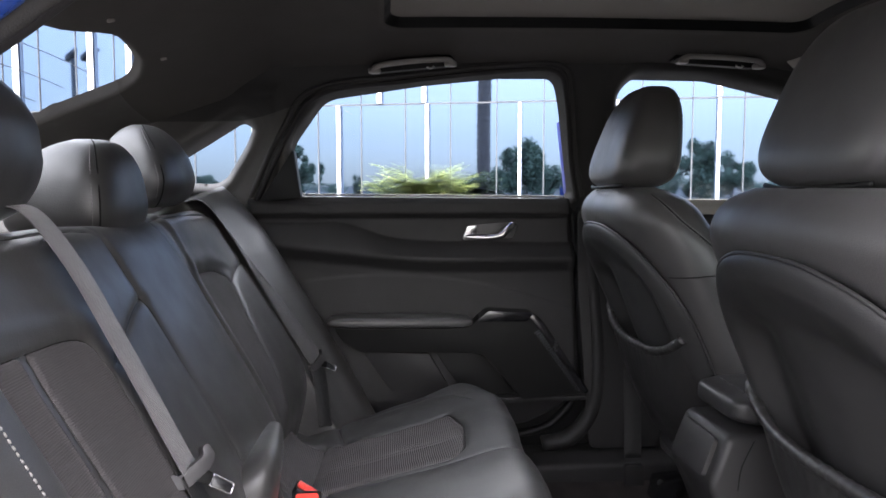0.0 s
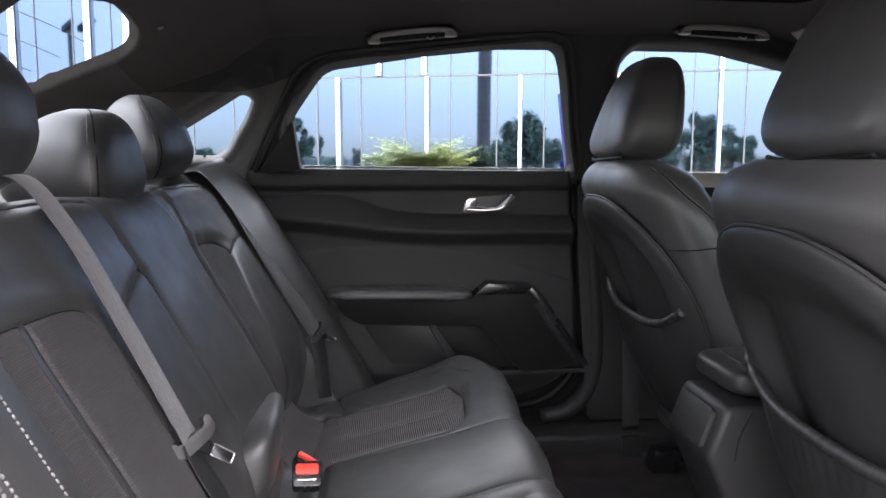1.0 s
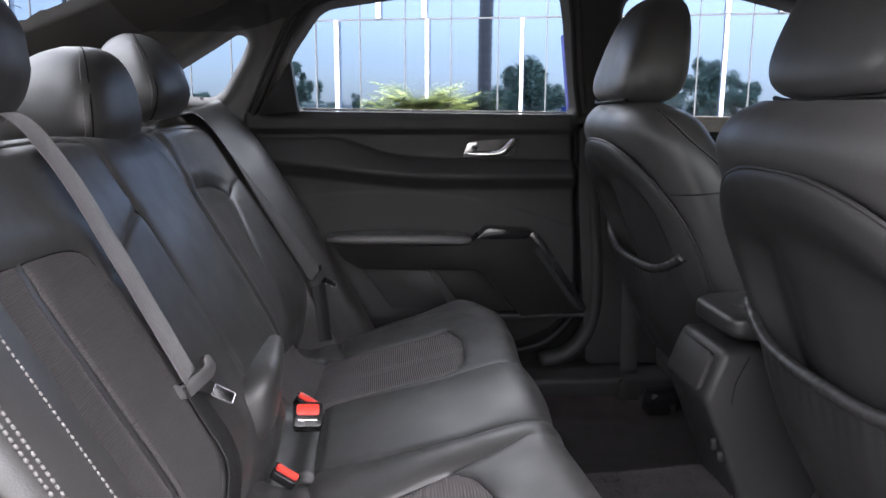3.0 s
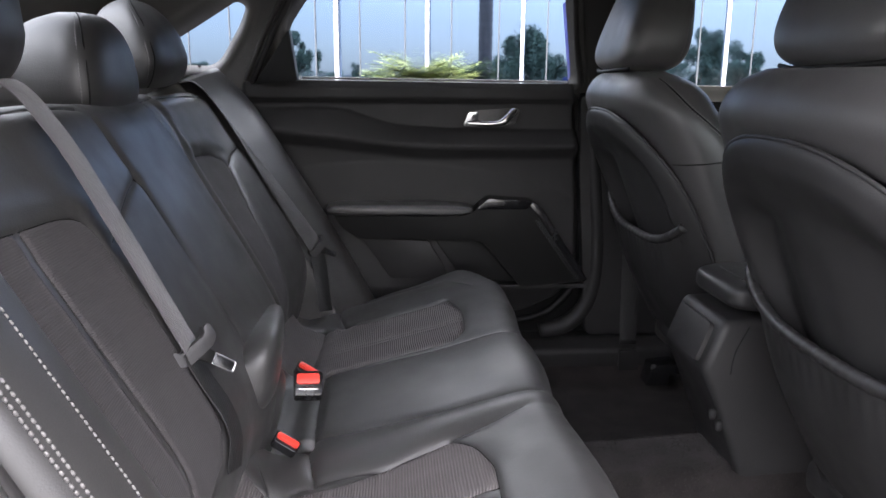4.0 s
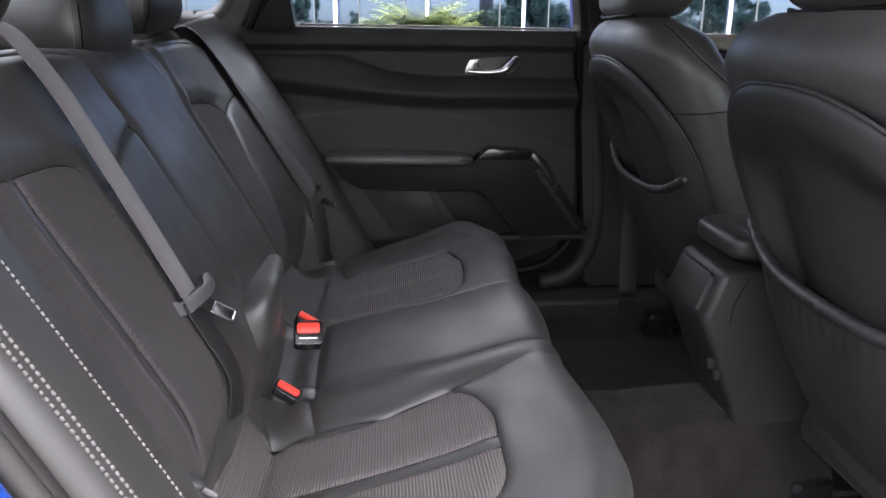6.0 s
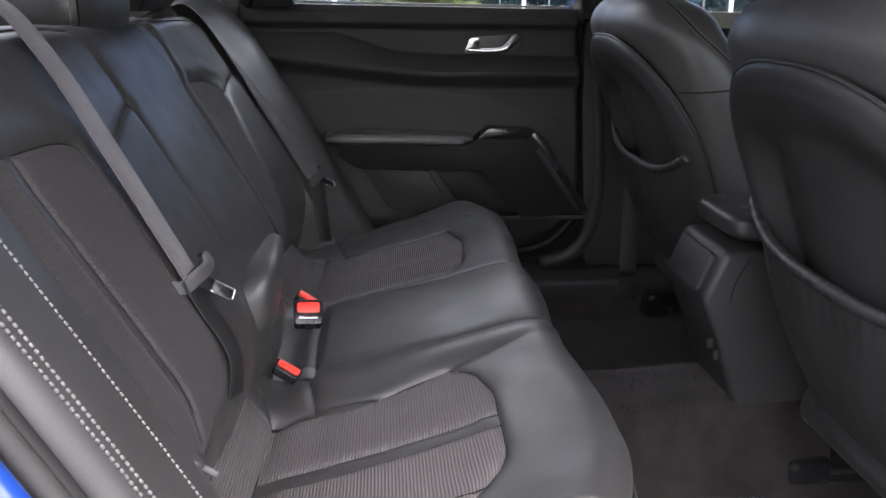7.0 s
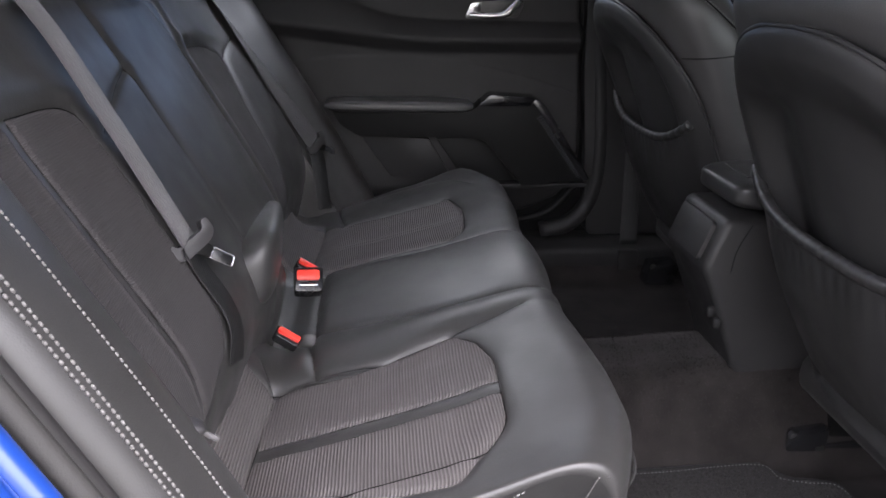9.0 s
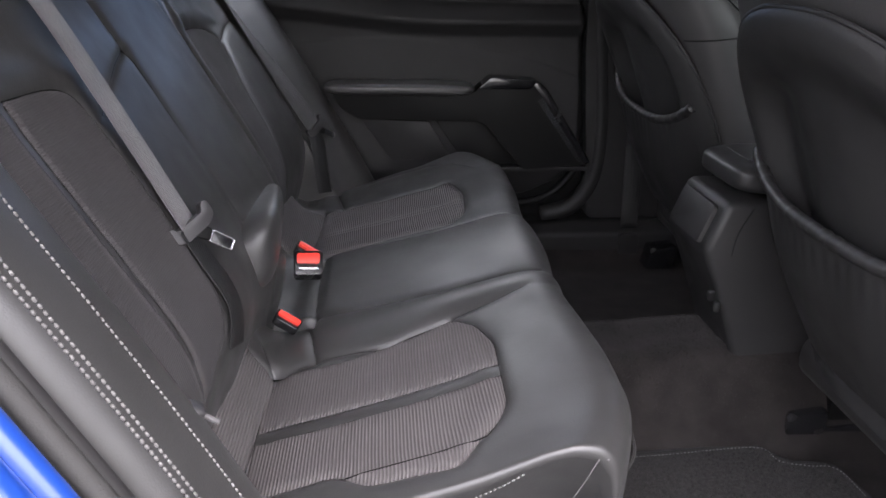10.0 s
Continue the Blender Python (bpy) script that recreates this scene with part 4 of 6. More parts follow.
def build_backrest(bench):
    prof = spline([(0.03, -0.14), (0.09, -0.095), (0.145, -0.045), (0.19, -0.012), (0.24, 0.004), (0.32, 0.008), (0.42, 0.006), (0.56, 0.002), (0.603, -0.001), (0.624, -0.009), (0.637, -0.026), (0.642, -0.055), (0.634, -0.095), (0.55, -0.13), (0.05, -0.16)], 400)
    pa = np.concatenate([[0], np.cumsum(np.linalg.norm(np.diff(prof, axis=0), axis=1))])
    top_a = pa[np.argmax(prof[:, 0])]
    o = back_at(0.40, 0.0)
    yb0, yb1 = 0.60, 1.672
    def sn(a):
        return np.interp(a, pa, prof[:, 0]), np.interp(a, pa, prof[:, 1])
    def insert_sdf(a, b, poly):
        z = 0.40 + 0.8858 * sn(a)[0]
        return z, poly_sdf(b, z, poly) + np.where(a < top_a, 0.0, 0.5)
    def bplace(a, b):
        s, n = sn(a)
        z, si = insert_sdf(a, b, BACK_NEAR)
        sf = insert_sdf(a, b, BACK_FAR)[1]
        front = 1 - step(a, top_a - 0.035, top_a - 0.005)
        up = step(z, 0.838, 0.925)
        h = np.interp(b, ACROSS[:, 0], ACROSS[:, 1]) * (1 - 0.55 * up * step(b, 1.20, 1.27) - 0.45 * up * (1 - step(b, 0.80, 0.86)))
        h = h + 0.006 * bump1(b, 1.287, 0.012) * up
        h = h + crease(si, 0.005) + crease(sf, 0.005) - 0.003 * step(-np.minimum(si, sf), 0.0, 0.03)
        # padded edge above each insert
        h = h + (0.0035 * bump1(sf, 0.022, 0.014) + 0.003 * bump1(si, 0.026, 0.016)) * step(z, 0.835, 0.86)
        st = np.abs(b - back_stripe(z)) - 0.0095
        h = h + step(-si, -0.002, 0.006) * (crease(st, 0.0030, 0.0022) - 0.0035 * step(-st, -0.005, 0.005) + 0.0025 * bump1(b - back_stripe(z), -0.013, 0.005))
        # seams of the middle panel and the cross seams
        edge = [(0.988, 0.935), (0.989, 0.882), (0.994, 0.853), (0.996, 0.781), (0.999, 0.667), (1.004, 0.60), (1.01, 0.52)]
        h = h + crease(line_d(b, z, edge), 0.0030, 0.0022)
        h = h + crease(line_d(b, z, [(0.80, 0.80), (0.86, 0.822), (0.908, 0.836), (0.945, 0.847), (0.994, 0.858)]), 0.0055, 0.0024) * step(b, 0.81, 0.84)
        h = h + crease(line_d(b, z, [(1.205, 0.945), (1.240, 0.900), (1.268, 0.857), (1.276, 0.775), (1.276, 0.70), (1.278, 0.60)]), 0.0065, 0.003)
        h = h + crease(line_d(b, z, [(1.535, 0.815), (1.579, 0.830), (1.640, 0.840), (1.672, 0.845)]), 0.0040, 0.0026)
        h = h + crease(line_d(b, z, [(1.203, 0.950), (1.476, 0.956), (1.616, 0.942)]), 0.0045, 0.0022)
        h = h + crease(line_d(b, z, [(0.60, 0.957), (0.863, 0.953), (0.975, 0.950)]), 0.0045, 0.0022)
        h = h + crease(line_d(b, z, [(1.560, 0.975), (1.600, 0.960), (1.614, 0.940), (1.640, 0.840)]), 0.004, 0.0026)
        outer = np.interp(z, [0.50, 0.60, 0.84, 0.94, 0.97], [1.674, 1.664, 1.640, 1.612, 1.580])
        h = h - 0.006 * step(b, outer - 0.004, outer + 0.008) - 0.010 * bump1(b, yb0, 0.010)
        h = h + 0.030 * step(-z, -0.612, -0.55) * bump1(b, 1.035, 0.055)
        h = h + 0.0010 * np.sin(70 * z + 30 * b) * bump1(np.minimum(si, sf), 0.016, 0.012) * step(z, 0.80, 0.85)
        h = h * front + 0.0007 * np.sin(15 * z + 7 * b) * np.sin(11 * b - 4 * z) + 0.0004 * np.sin(43 * z - 19 * b) * np.sin(31 * b)
        sag = -0.014 * bump1(b, 1.10, 0.10) * step(z, 0.80, 0.96)
        p = o + (s + sag)[..., None] * BACK_DIR + (n + h)[..., None] * BACK_NRM
        p[..., 1] = b
        return p
    A = np.concatenate([np.arange(0, top_a + 0.04, 0.0024), np.arange(top_a + 0.05, pa[-1], 0.03)])
    regs = []
    for half in (-1, 1):
        def f(a, b, half=half):
            z, si = insert_sdf(a, b, BACK_NEAR)
            return np.maximum(si, 0.0095 - (b - back_stripe(z)) * half)
        regs.append(("ribbed_back_insert", f, FABRIC_BACK_SHADED, "ribbed charcoal fabric insert"))
    regs.append(("ribbed_back_insert", lambda a, b: insert_sdf(a, b, BACK_FAR)[1], FABRIC_BACK_SHADED, "ribbed charcoal fabric insert"))
    split_pad(bench, bplace, A, np.arange(yb0, yb1 + 0.001, 0.0024), regs, ("backrest", LEATHER, "black leather backrest"))
    def on(y, z):
        k = np.argmax(prof[:, 0])
        return bplace(np.interp((z - 0.40) / 0.8858, prof[:k, 0], pa[:k]), np.asarray(y, dtype=float))
    near, far = np.array(BACK_NEAR), np.array(BACK_FAR)
    zz = np.linspace(0.60, 0.852, 10)
    for pts in ([(0.988, 0.930), (0.989, 0.882), (0.994, 0.853), (0.996, 0.781), (0.999, 0.667), (1.003, 0.61)], [(0.83, 0.812), (0.86, 0.822), (0.908, 0.836), (0.945, 0.847), (0.994, 0.858)],
                [(1.205, 0.942), (1.240, 0.900), (1.268, 0.857), (1.276, 0.775), (1.276, 0.70), (1.278, 0.60)], [(1.535, 0.815), (1.579, 0.830), (1.636, 0.840)], [(1.215, 0.950), (1.476, 0.9555), (1.610, 0.942)],
                [(0.61, 0.957), (0.863, 0.953), (0.975, 0.950)], [(1.600, 0.958), (1.612, 0.940), (1.638, 0.840)], near[(near[:, 0] > 0.605) & (near[:, 1] > 0.575)][::2], far[far[:, 1] > 0.60][2::2],
                [(y, z) for y, z in zip(back_stripe(zz) - 0.0095, zz)], [(y, z) for y, z in zip(back_stripe(zz) + 0.0095, zz)]):
        sew(bench, on, pts)
    # rounded lower end of the folded centre armrest, standing a little proud
    def shape(p):
        q = p.copy()
        q[..., 0] += 0.55 * p[..., 2] * (p[..., 0] > 0)
        return q
    pillow("armrest_end", tuple(back_at(0.588, 1.085, -0.036)), (0.060, 0.130, 0.052), LEATHER, bench, 0.55, 0.50, turn=(-5, -27, 8), label="rounded leather end of the folded centre armrest", m=40, n=64, shape=shape)


def build_bench():
    bench = thing("rear_bench_seat", (0.0, YC, 0.3), "black leather rear bench with ribbed fabric inserts", "car seat")
    build_cushion(bench)
    build_backrest(bench)
    return bench


def build_headrest(bench, yc, width, zs, front, rear, thread=True):
    """A headrest; width, front and rear: each at the bottom, a third up, two thirds up and at the top."""
    fits = [np.polyfit([0, 0.33, 0.67, 1], v, 3) for v in (width, front, rear)]
    def shape(p):
        t = (p[..., 2] + 1) / 2
        w, xf, xb = (np.polyval(f, t) for f in fits)
        y = yc + w * p[..., 1]
        bow = 0.014 * (1 - p[..., 1] ** 2) * np.clip(p[..., 0], 0, 1)
        x = (xf + xb) / 2 + (xf - xb) / 2 * p[..., 0] + bow
        z = zs[0] + (zs[1] - zs[0]) * t + 0.006 * (1 - p[..., 1] ** 2) * t - 0.010 * t * np.clip(-p[..., 0], 0, 1)
        return np.stack([x, y, z], -1)
    e1, e2 = 0.42, 0.34
    h = pillow("headrest", (0, 0, 0), (1, 1, 1), LEATHER, bench, e1, e2, label="black leather headrest with pale stitching", m=72, n=120, shape=shape)
    def ridge(side, degrees_in, out):
        pts = []
        for u in np.linspace(-1.2, 1.35, 40):
            v = radians(degrees_in)
            cu, su = math.cos(u) ** e1, np.sign(math.sin(u)) * abs(math.sin(u)) ** e1
            pts.append(shape(np.array([[cu * math.cos(v) ** e2 * out, side * cu * math.sin(v) ** e2 * out, su]]))[0])
        return spline(pts[::3], 120)
    for side in ((-1, 1) if thread else ()):
        tube("seam", ridge(side, 46, 1.003), 0.0011, SEAM, h, n=90, sides=6, up=(0, 1, 0))
        stitches("stitching", ridge(side, 60, 1.008), (0.3, side, 0.2), THREAD, h, 0.0050, 0.0040, 0.0009)
    return h


def build_side_bolster(name, mirror, label):
    b = thing(name, tuple(back_at(0.5, 2 * YC - 0.53 if mirror else 0.53)), label, "seat bolster", group="side bolsters")
    sec = [(0.618, -0.09), (0.612, -0.015), (0.602, 0.008), (0.585, 0.018), (0.555, 0.022), (0.53, 0.022), (0.505, 0.020), (0.488, 0.012), (0.478, -0.004), (0.474, -0.03), (0.472, -0.09)]
    if mirror:
        sec = [(0.622, -0.09), (0.621, -0.008), (0.614, 0.002), (0.592, 0.012), (0.560, 0.031), (0.530, 0.050), (0.500, 0.060), (0.478, 0.056), (0.460, 0.030), (0.445, -0.09)]
    s = spline(sec, 60)
    rings = []
    for z in np.linspace(0.42, 0.99, 60):
        t = (z - 0.42) / 0.57
        n = np.where(s[:, 1] > 0, s[:, 1] * ((1.2 - 0.3 * t) if mirror else 1.0), s[:, 1]) - (0.03 * max(0, t - 0.75) ** 2 * 16) + 0.004 * math.sin(5 * t)
        lean = (s[:, 0] - 0.445) / 0.177 * 0.055 * max(0.0, (z - 0.60) / 0.34)
        y = s[:, 0] if not mirror else 2 * YC - s[:, 0] - lean
        rings.append(back_at(z, y, n))
    loft("pad", rings, LEATHER, b, "black leather", caps=True, wrap=True)
    if mirror:
        k = 13
        tube("seam", [tuple(r[k] + 0.0002 * BACK_NRM) for r in rings[6:58:3]], 0.0009, SEAM, b, n=80, sides=6, up=(0, 1, 0), label="dark sewn seam")
    if not mirror:
        zz = np.linspace(0.45, 0.97, 120)
        for y, n in ((0.553, 0.0225), (0.507, 0.0208), (0.499, 0.0194)):
            off = 0.03 * np.maximum(0, (zz - 0.42) / 0.57 - 0.75) ** 2 * 16 - 0.004 * np.sin(5 * (zz - 0.42) / 0.57)
            r = 0.0013 if y > 0.55 else 0.0015
            stitches("stitching", back_at(zz, y, n - off), tuple(BACK_NRM), THREAD, b, 0.0056, 0.0042, r, label="pale grey stitching")
    return b


def build_near_frame():
    f = thing("door_opening_frame", (-0.25, 0.44, 0.5), "blue painted door opening with black rubber seals", "door frame", kind="structure")
    zz = [0.50, 0.60, 0.70, 0.80, 0.88]
    def path(y, n):
        p = [tuple(back_at(z, y, n)) for z in zz]
        q = [(-0.335 + n, y + 0.0, 0.97), (-0.30 + n, y, 1.03), (-0.225 + n, y, 1.085), (-0.10 + n, y, 1.16), (0.2, y + 0.02, 1.25), (0.6, y + 0.02, 1.28)]
        return p + q
    tube("inner_seal", path(0.464, 0.006), 0.0085, RUBBER, f, n=120, sides=12, up=(0, 1, 0), label="black rubber seal")
    tube("outer_seal", path(0.447, 0.010), 0.0085, GREY_TRIM, f, n=120, sides=12, up=(0, 1, 0), label="grey rubber seal")
    for y, n, r in ((0.425, 0.000, 0.013), (0.400, -0.008, 0.018), (0.362, -0.03, 0.025)):
        tube("painted_flange", path(y, n), r, BLUE, f, n=120, sides=16, up=(0, 1, 0), label="deep blue painted metal")
    return f


# ================= belts and buckles =================
def build_belt(name, top, latch, low, mat, facing, slack, label):
    """A belt that comes over the backrest, a latch plate with its steel tongue, and the band below it."""
    b = thing(name, tuple(latch), label, "seat belt", group="seat belts")
    t, l = (np.array(v, dtype=float) for v in (top, latch))
    nrm = tuple(facing)
    over = t + np.array([-0.07, 0, -0.012])
    strap("webbing", [over, t + np.array([-0.02, 0, 0.012]), t * 0.85 + l * 0.15 + BACK_NRM * slack, (t + l) / 2 + BACK_NRM * slack, l], [(-0.2, 0, 1), (0.3, 0, 1), nrm, nrm, nrm], 0.047, mat, b, label="grey woven webbing")
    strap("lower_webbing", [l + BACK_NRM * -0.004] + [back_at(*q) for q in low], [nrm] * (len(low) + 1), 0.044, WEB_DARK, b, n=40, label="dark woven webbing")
    # the latch hangs twisted a little towards the open door
    d = (l - t) / np.linalg.norm(l - t)
    side = -np.array((0.60, 0.72, 0.35))
    side -= d * (side @ d)
    side /= np.linalg.norm(side)
    face = np.cross(d, side)
    face *= np.sign(face @ np.array((1.0, -1.0, 0.3)))
    nrm = tuple(face)
    def at(u, v, n):
        return l + side * u + d * v + face * n
    def plate(nm, pts, k0, k1, mat, lab, bev=0.003):
        m = Matrix(((*side,), (*d,), (*face,))).transposed().to_4x4()
        m.translation = Vector(l)
        prism(nm, pts, k0, k1, mat, b, bev, axis="z", label=lab, matrix=m, segments=3)
    plate("latch_plate", rounded([(0.029, -0.004), (0.022, -0.007), (0.018, -0.001), (-0.018, -0.003), (-0.021, -0.012), (-0.029, -0.012), (-0.030, 0.004), (-0.020, 0.012), (0.016, 0.016), (0.029, 0.009)], 0.006), -0.003, 0.008, LATCH, "grey-black plastic latch cover")
    # the tongue leans away from the band
    o, along, wide = np.array((-0.006, 0.013)), np.array((-0.54, 0.84)), np.array((0.84, 0.54))
    plate("tongue_stem", [tuple(o + along * v + wide * u) for u, v in ((-0.009, -0.006), (0.009, -0.006), (0.007, 0.014), (-0.007, 0.014))], 0.001, 0.005, PLASTIC_DARK, "")
    corner = [o + along * 0.014 - wide * 0.0065, o + along * 0.014 + wide * 0.0065, o + along * 0.041 + wide * 0.006, o + along * 0.041 - wide * 0.006]
    loop = []
    for c0, c1 in zip(corner, corner[1:] + corner[:1]):
        loop += [tuple(c0 + (c1 - c0) * q) for q in (0.08, 0.36, 0.64, 0.92)]
    tube("tongue", [tuple(at(u, v, 0.003)) for u, v in loop + loop[:1]], 0.0008, STEEL, b, n=90, sides=8, up=nrm, label="polished steel tongue")
    plate("tongue_plate", rounded([tuple(o + along * v + wide * u) for u, v in ((-0.006, 0.015), (0.006, 0.015), (0.0055, 0.040), (-0.0055, 0.040))], 0.003), 0.0015, 0.0035, GLOSS_BLACK, "black coated tongue")
    return b


def build_buckle(centre, normal, along, single):
    b = thing("seat_belt_buckle", centre, "black seat belt buckle with a red release button between the cushions", "buckle", group="buckles")
    nz = Vector(normal).normalized()
    ny = nz.cross(Vector(along)).normalized()
    m = Matrix((ny.cross(nz), ny, nz)).transposed().to_4x4()
    m.translation = centre
    prism("housing", rounded(([(-0.018, -0.010), (0.018, -0.010), (0.019, 0.012), (-0.019, 0.012)] if single else [(-0.0205, -0.021), (0.0205, -0.021), (0.0215, 0.017), (-0.0215, 0.017)]), 0.006), (0.006 if single else -0.004), 0.020, GLOSS_BLACK, b, 0.004, axis="z", matrix=m, label="black plastic housing", segments=3)
    prism("button", rounded([(-0.0165, -0.004), (0.0165, -0.004), (0.0165, 0.0115 - 0.006 * single), (-0.0165, 0.0115 - 0.006 * single)], 0.004), 0.017, 0.0245, RED, b, 0.004, axis="z", matrix=m, label="red release button", segments=3)
    if not single:
        prism("slot", [(-0.014, -0.012), (0.014, -0.012), (0.014, -0.0085), (-0.014, -0.0085)], 0.0190, 0.0208, STEEL, b, 0.0005, axis="z", matrix=m, label="steel-edged slot")
    return b


# ================= front seats =================
SEAT_Y = 0.78


SEAT_W = spline([(0.40, 0.20), (0.50, 0.215), (0.62, 0.235), (0.78, 0.252), (0.88, 0.250), (0.93, 0.240), (0.965, 0.215), (0.985, 0.18), (0.998, 0.12)], 300)
SEAT_D = spline([(0.40, 0.10), (0.60, 0.105), (0.80, 0.10), (0.93, 0.085), (0.97, 0.07), (0.998, 0.035)], 300)


def seat_w(z):
    return np.interp(z, SEAT_W[:, 0], SEAT_W[:, 1])


def seat_d(z):
    return np.interp(z, SEAT_D[:, 0], SEAT_D[:, 1])


def seat_rear(z):
    """The x of the seat back's rear face."""
    return 0.412 + 0.40 * (0.97 - z) + 0.05 * np.maximum(0, (z - 0.93) / 0.068) ** 2


SEAT_P = 2.7


def seat_x(z, y, lift=0.0):
    w, d = seat_w(z), seat_d(z)
    return seat_rear(z) + d - d * (1 - np.minimum(0.9999, np.abs((y - SEAT_Y) / w)) ** SEAT_P) ** (1 / SEAT_P) - lift


def panel_half(z):
    t = np.clip((z - 0.44) / (0.927 - 0.44), 0, 1)
    return (seat_w(z) - 0.014) * (1 - t ** 7) ** (1 / 2.3)


def build_front_seat():
    s = thing("bucket_seat", (0.75, SEAT_Y, 0.3), "black leather front seat with a soft back panel and map pocket", "car seat", group="front seats")
    # padded body
    th = np.linspace(0, 2 * math.pi, 96, endpoint=False)
    rings = []
    for z in np.concatenate([np.linspace(0.40, 0.93, 60), np.linspace(0.935, 0.998, 18)]):
        w, d, xr = float(seat_w(z)), float(seat_d(z)), float(seat_rear(z))
        c, q = np.cos(th), np.sin(th)
        x = xr + d + d * np.sign(c) * np.abs(c) ** (2 / SEAT_P)
        y = SEAT_Y + w * np.sign(q) * np.abs(q) ** (2 / SEAT_P)
        x = x + 0.045 * step(float(panel_half(z)) - np.abs(y - SEAT_Y), 0.006, 0.04) * (c < 0) * float(step(0.925 - z, 0.004, 0.04))
        # seams on the flanks, the cross seam below the shoulder
        fwd = (x - xr) / (2 * d)
        seam = 0.002 * bump1(fwd, 0.322 + 3.6 * (0.99 - z), 0.03)
        y = y - np.sign(q) * seam
        rings.append(np.stack([x, y, np.full_like(x, z)], -1))
    loft("backrest", rings, SEAT_LEATHER_LIT, s, "black leather backrest")
    # flank seams: a stitched one that sweeps forward from the headrest, and a cross seam below it
    def flank(z, fwd, side, out):
        w, d, xr = float(seat_w(z)), float(seat_d(z)), float(seat_rear(z))
        k = 2 * fwd - 1
        return (xr + d + d * k, SEAT_Y + side * (w * (1 - abs(k) ** SEAT_P) ** (1 / SEAT_P) + out), z)
    for side in (-1, 1):
        for shift in (0.0, 0.045):
            pts = [flank(z, min(0.97, 0.30 + shift + 3.6 * (0.99 - z)), side, 0.0008) for z in np.linspace(0.985, 0.83, 40)]
            stitches("stitching", pts, (0, side, 0.3), THREAD_DARK, s, 0.0055, 0.0042, 0.0011)
        tube("seam", [flank(z, min(0.97, 0.322 + 3.6 * (0.99 - z)), side, -0.0004) for z in np.linspace(0.985, 0.83, 14)], 0.0014, PLASTIC_DARK, s, n=60, sides=6, up=(0, 1, 0))
        tube("seam", [flank(0.838 + 0.02 * f, f, side, -0.0004) for f in np.linspace(0.16, 0.93, 12)], 0.0014, PLASTIC_DARK, s, n=50, sides=6, up=(0, 1, 0))
    # rear panel
    Z, Q = np.meshgrid(np.concatenate([np.linspace(0.44, 0.86, 90), np.linspace(0.862, 0.9265, 50)]), np.linspace(-1, 1, 140), indexing="ij")
    Yp = SEAT_Y + Q * panel_half(Z)
    zo = np.concatenate([np.linspace(0.40, 0.88, 30), 0.9268 - 0.0468 * np.linspace(1, 0, 16)[1:] ** 2])
    outline = [(SEAT_Y - float(panel_half(z)), z) for z in zo] + [(SEAT_Y + float(panel_half(z)), z) for z in zo[::-1]]
    edge = -poly_sdf(Yp, Z, outline)
    lift = 0.005 + 0.020 * np.sqrt(np.clip(edge, 0, 0.03) / 0.03) * (1 - 0.25 * np.clip(edge, 0, 0.03) / 0.03)
    hollow = 0.022 * step(edge, 0.030, 0.085)
    # a knee hollow on each side of a soft spine
    hollow = hollow + 0.022 * step(np.abs(Yp - SEAT_Y), 0.015, 0.15) * step(edge, 0.050, 0.085) * (1 - step(Z, 0.815, 0.868))
    X = seat_x(Z, Yp, 0) - lift + hollow
    mesh_ob("back_panel", np.stack([X, Yp, Z], -1).reshape(-1, 3), grid_faces(*Z.shape), SEAT_PANEL, s, "soft black back panel")
    rim = [(float(seat_x(z, SEAT_Y + q * panel_half(z), 0.008)), float(SEAT_Y + q * panel_half(z)), float(z)) for q, z in
           [(-1, z) for z in np.linspace(0.45, 0.88, 12)] + [(-1, 0.905), (-1, 0.92), (-1, 0.9258), (1, 0.9258), (1, 0.92), (1, 0.905)] + [(1, z) for z in np.linspace(0.88, 0.45, 12)]]
    tube("panel_rim", rim, 0.0026, SEAT_PANEL, s, n=220, sides=10, up=(1, 0, 0.3), label="rounded panel edge")
    # map pocket with a gathered elastic hem
    def hem(q):
        return 0.685 + 0.060 * np.abs(q) ** 3.5
    Zt, Q = np.meshgrid(np.linspace(0, 1, 40), np.linspace(-0.93, 0.93, 90), indexing="ij")
    def foot(q):
        return 0.485 + 0.075 * np.abs(q) ** 4
    Z = foot(Q) + Zt * (hem(Q) - foot(Q))
    Yp = SEAT_Y + Q * (panel_half(Z))
    fold = 0.0012 * np.sin(14 * Q + 3 * Zt) * Zt + 0.0010 * np.sin(61 * Q) * Zt ** 6
    X = seat_x(Z, Yp, 0) - 0.024 - 0.012 * np.sin(math.pi * Zt) * (1 - Q ** 4) + fold + 0.02 * np.abs(Q) ** 8
    mesh_ob("map_pocket", np.stack([X, Yp, Z], -1).reshape(-1, 3), grid_faces(*Z.shape), LEATHER_SOFT, s, "soft black leatherette map pocket")
    qs = np.linspace(-0.93, 0.93, 60)
    rad = 0.0085 + 0.0006 * np.sin(qs * 70 + 3 * np.sin(5 * qs)) + 0.0004 * np.sin(qs * 133)
    tube("pocket_hem", [(float(seat_x(hem(q), SEAT_Y + q * panel_half(hem(q)), 0.020)), float(SEAT_Y + q * panel_half(hem(q))), float(hem(q))) for q in qs], np.interp(np.linspace(-0.93, 0.93, 240), qs, rad), LEATHER_SOFT, s, n=240, sides=10, up=(1, 0, 0), label="gathered elastic hem")
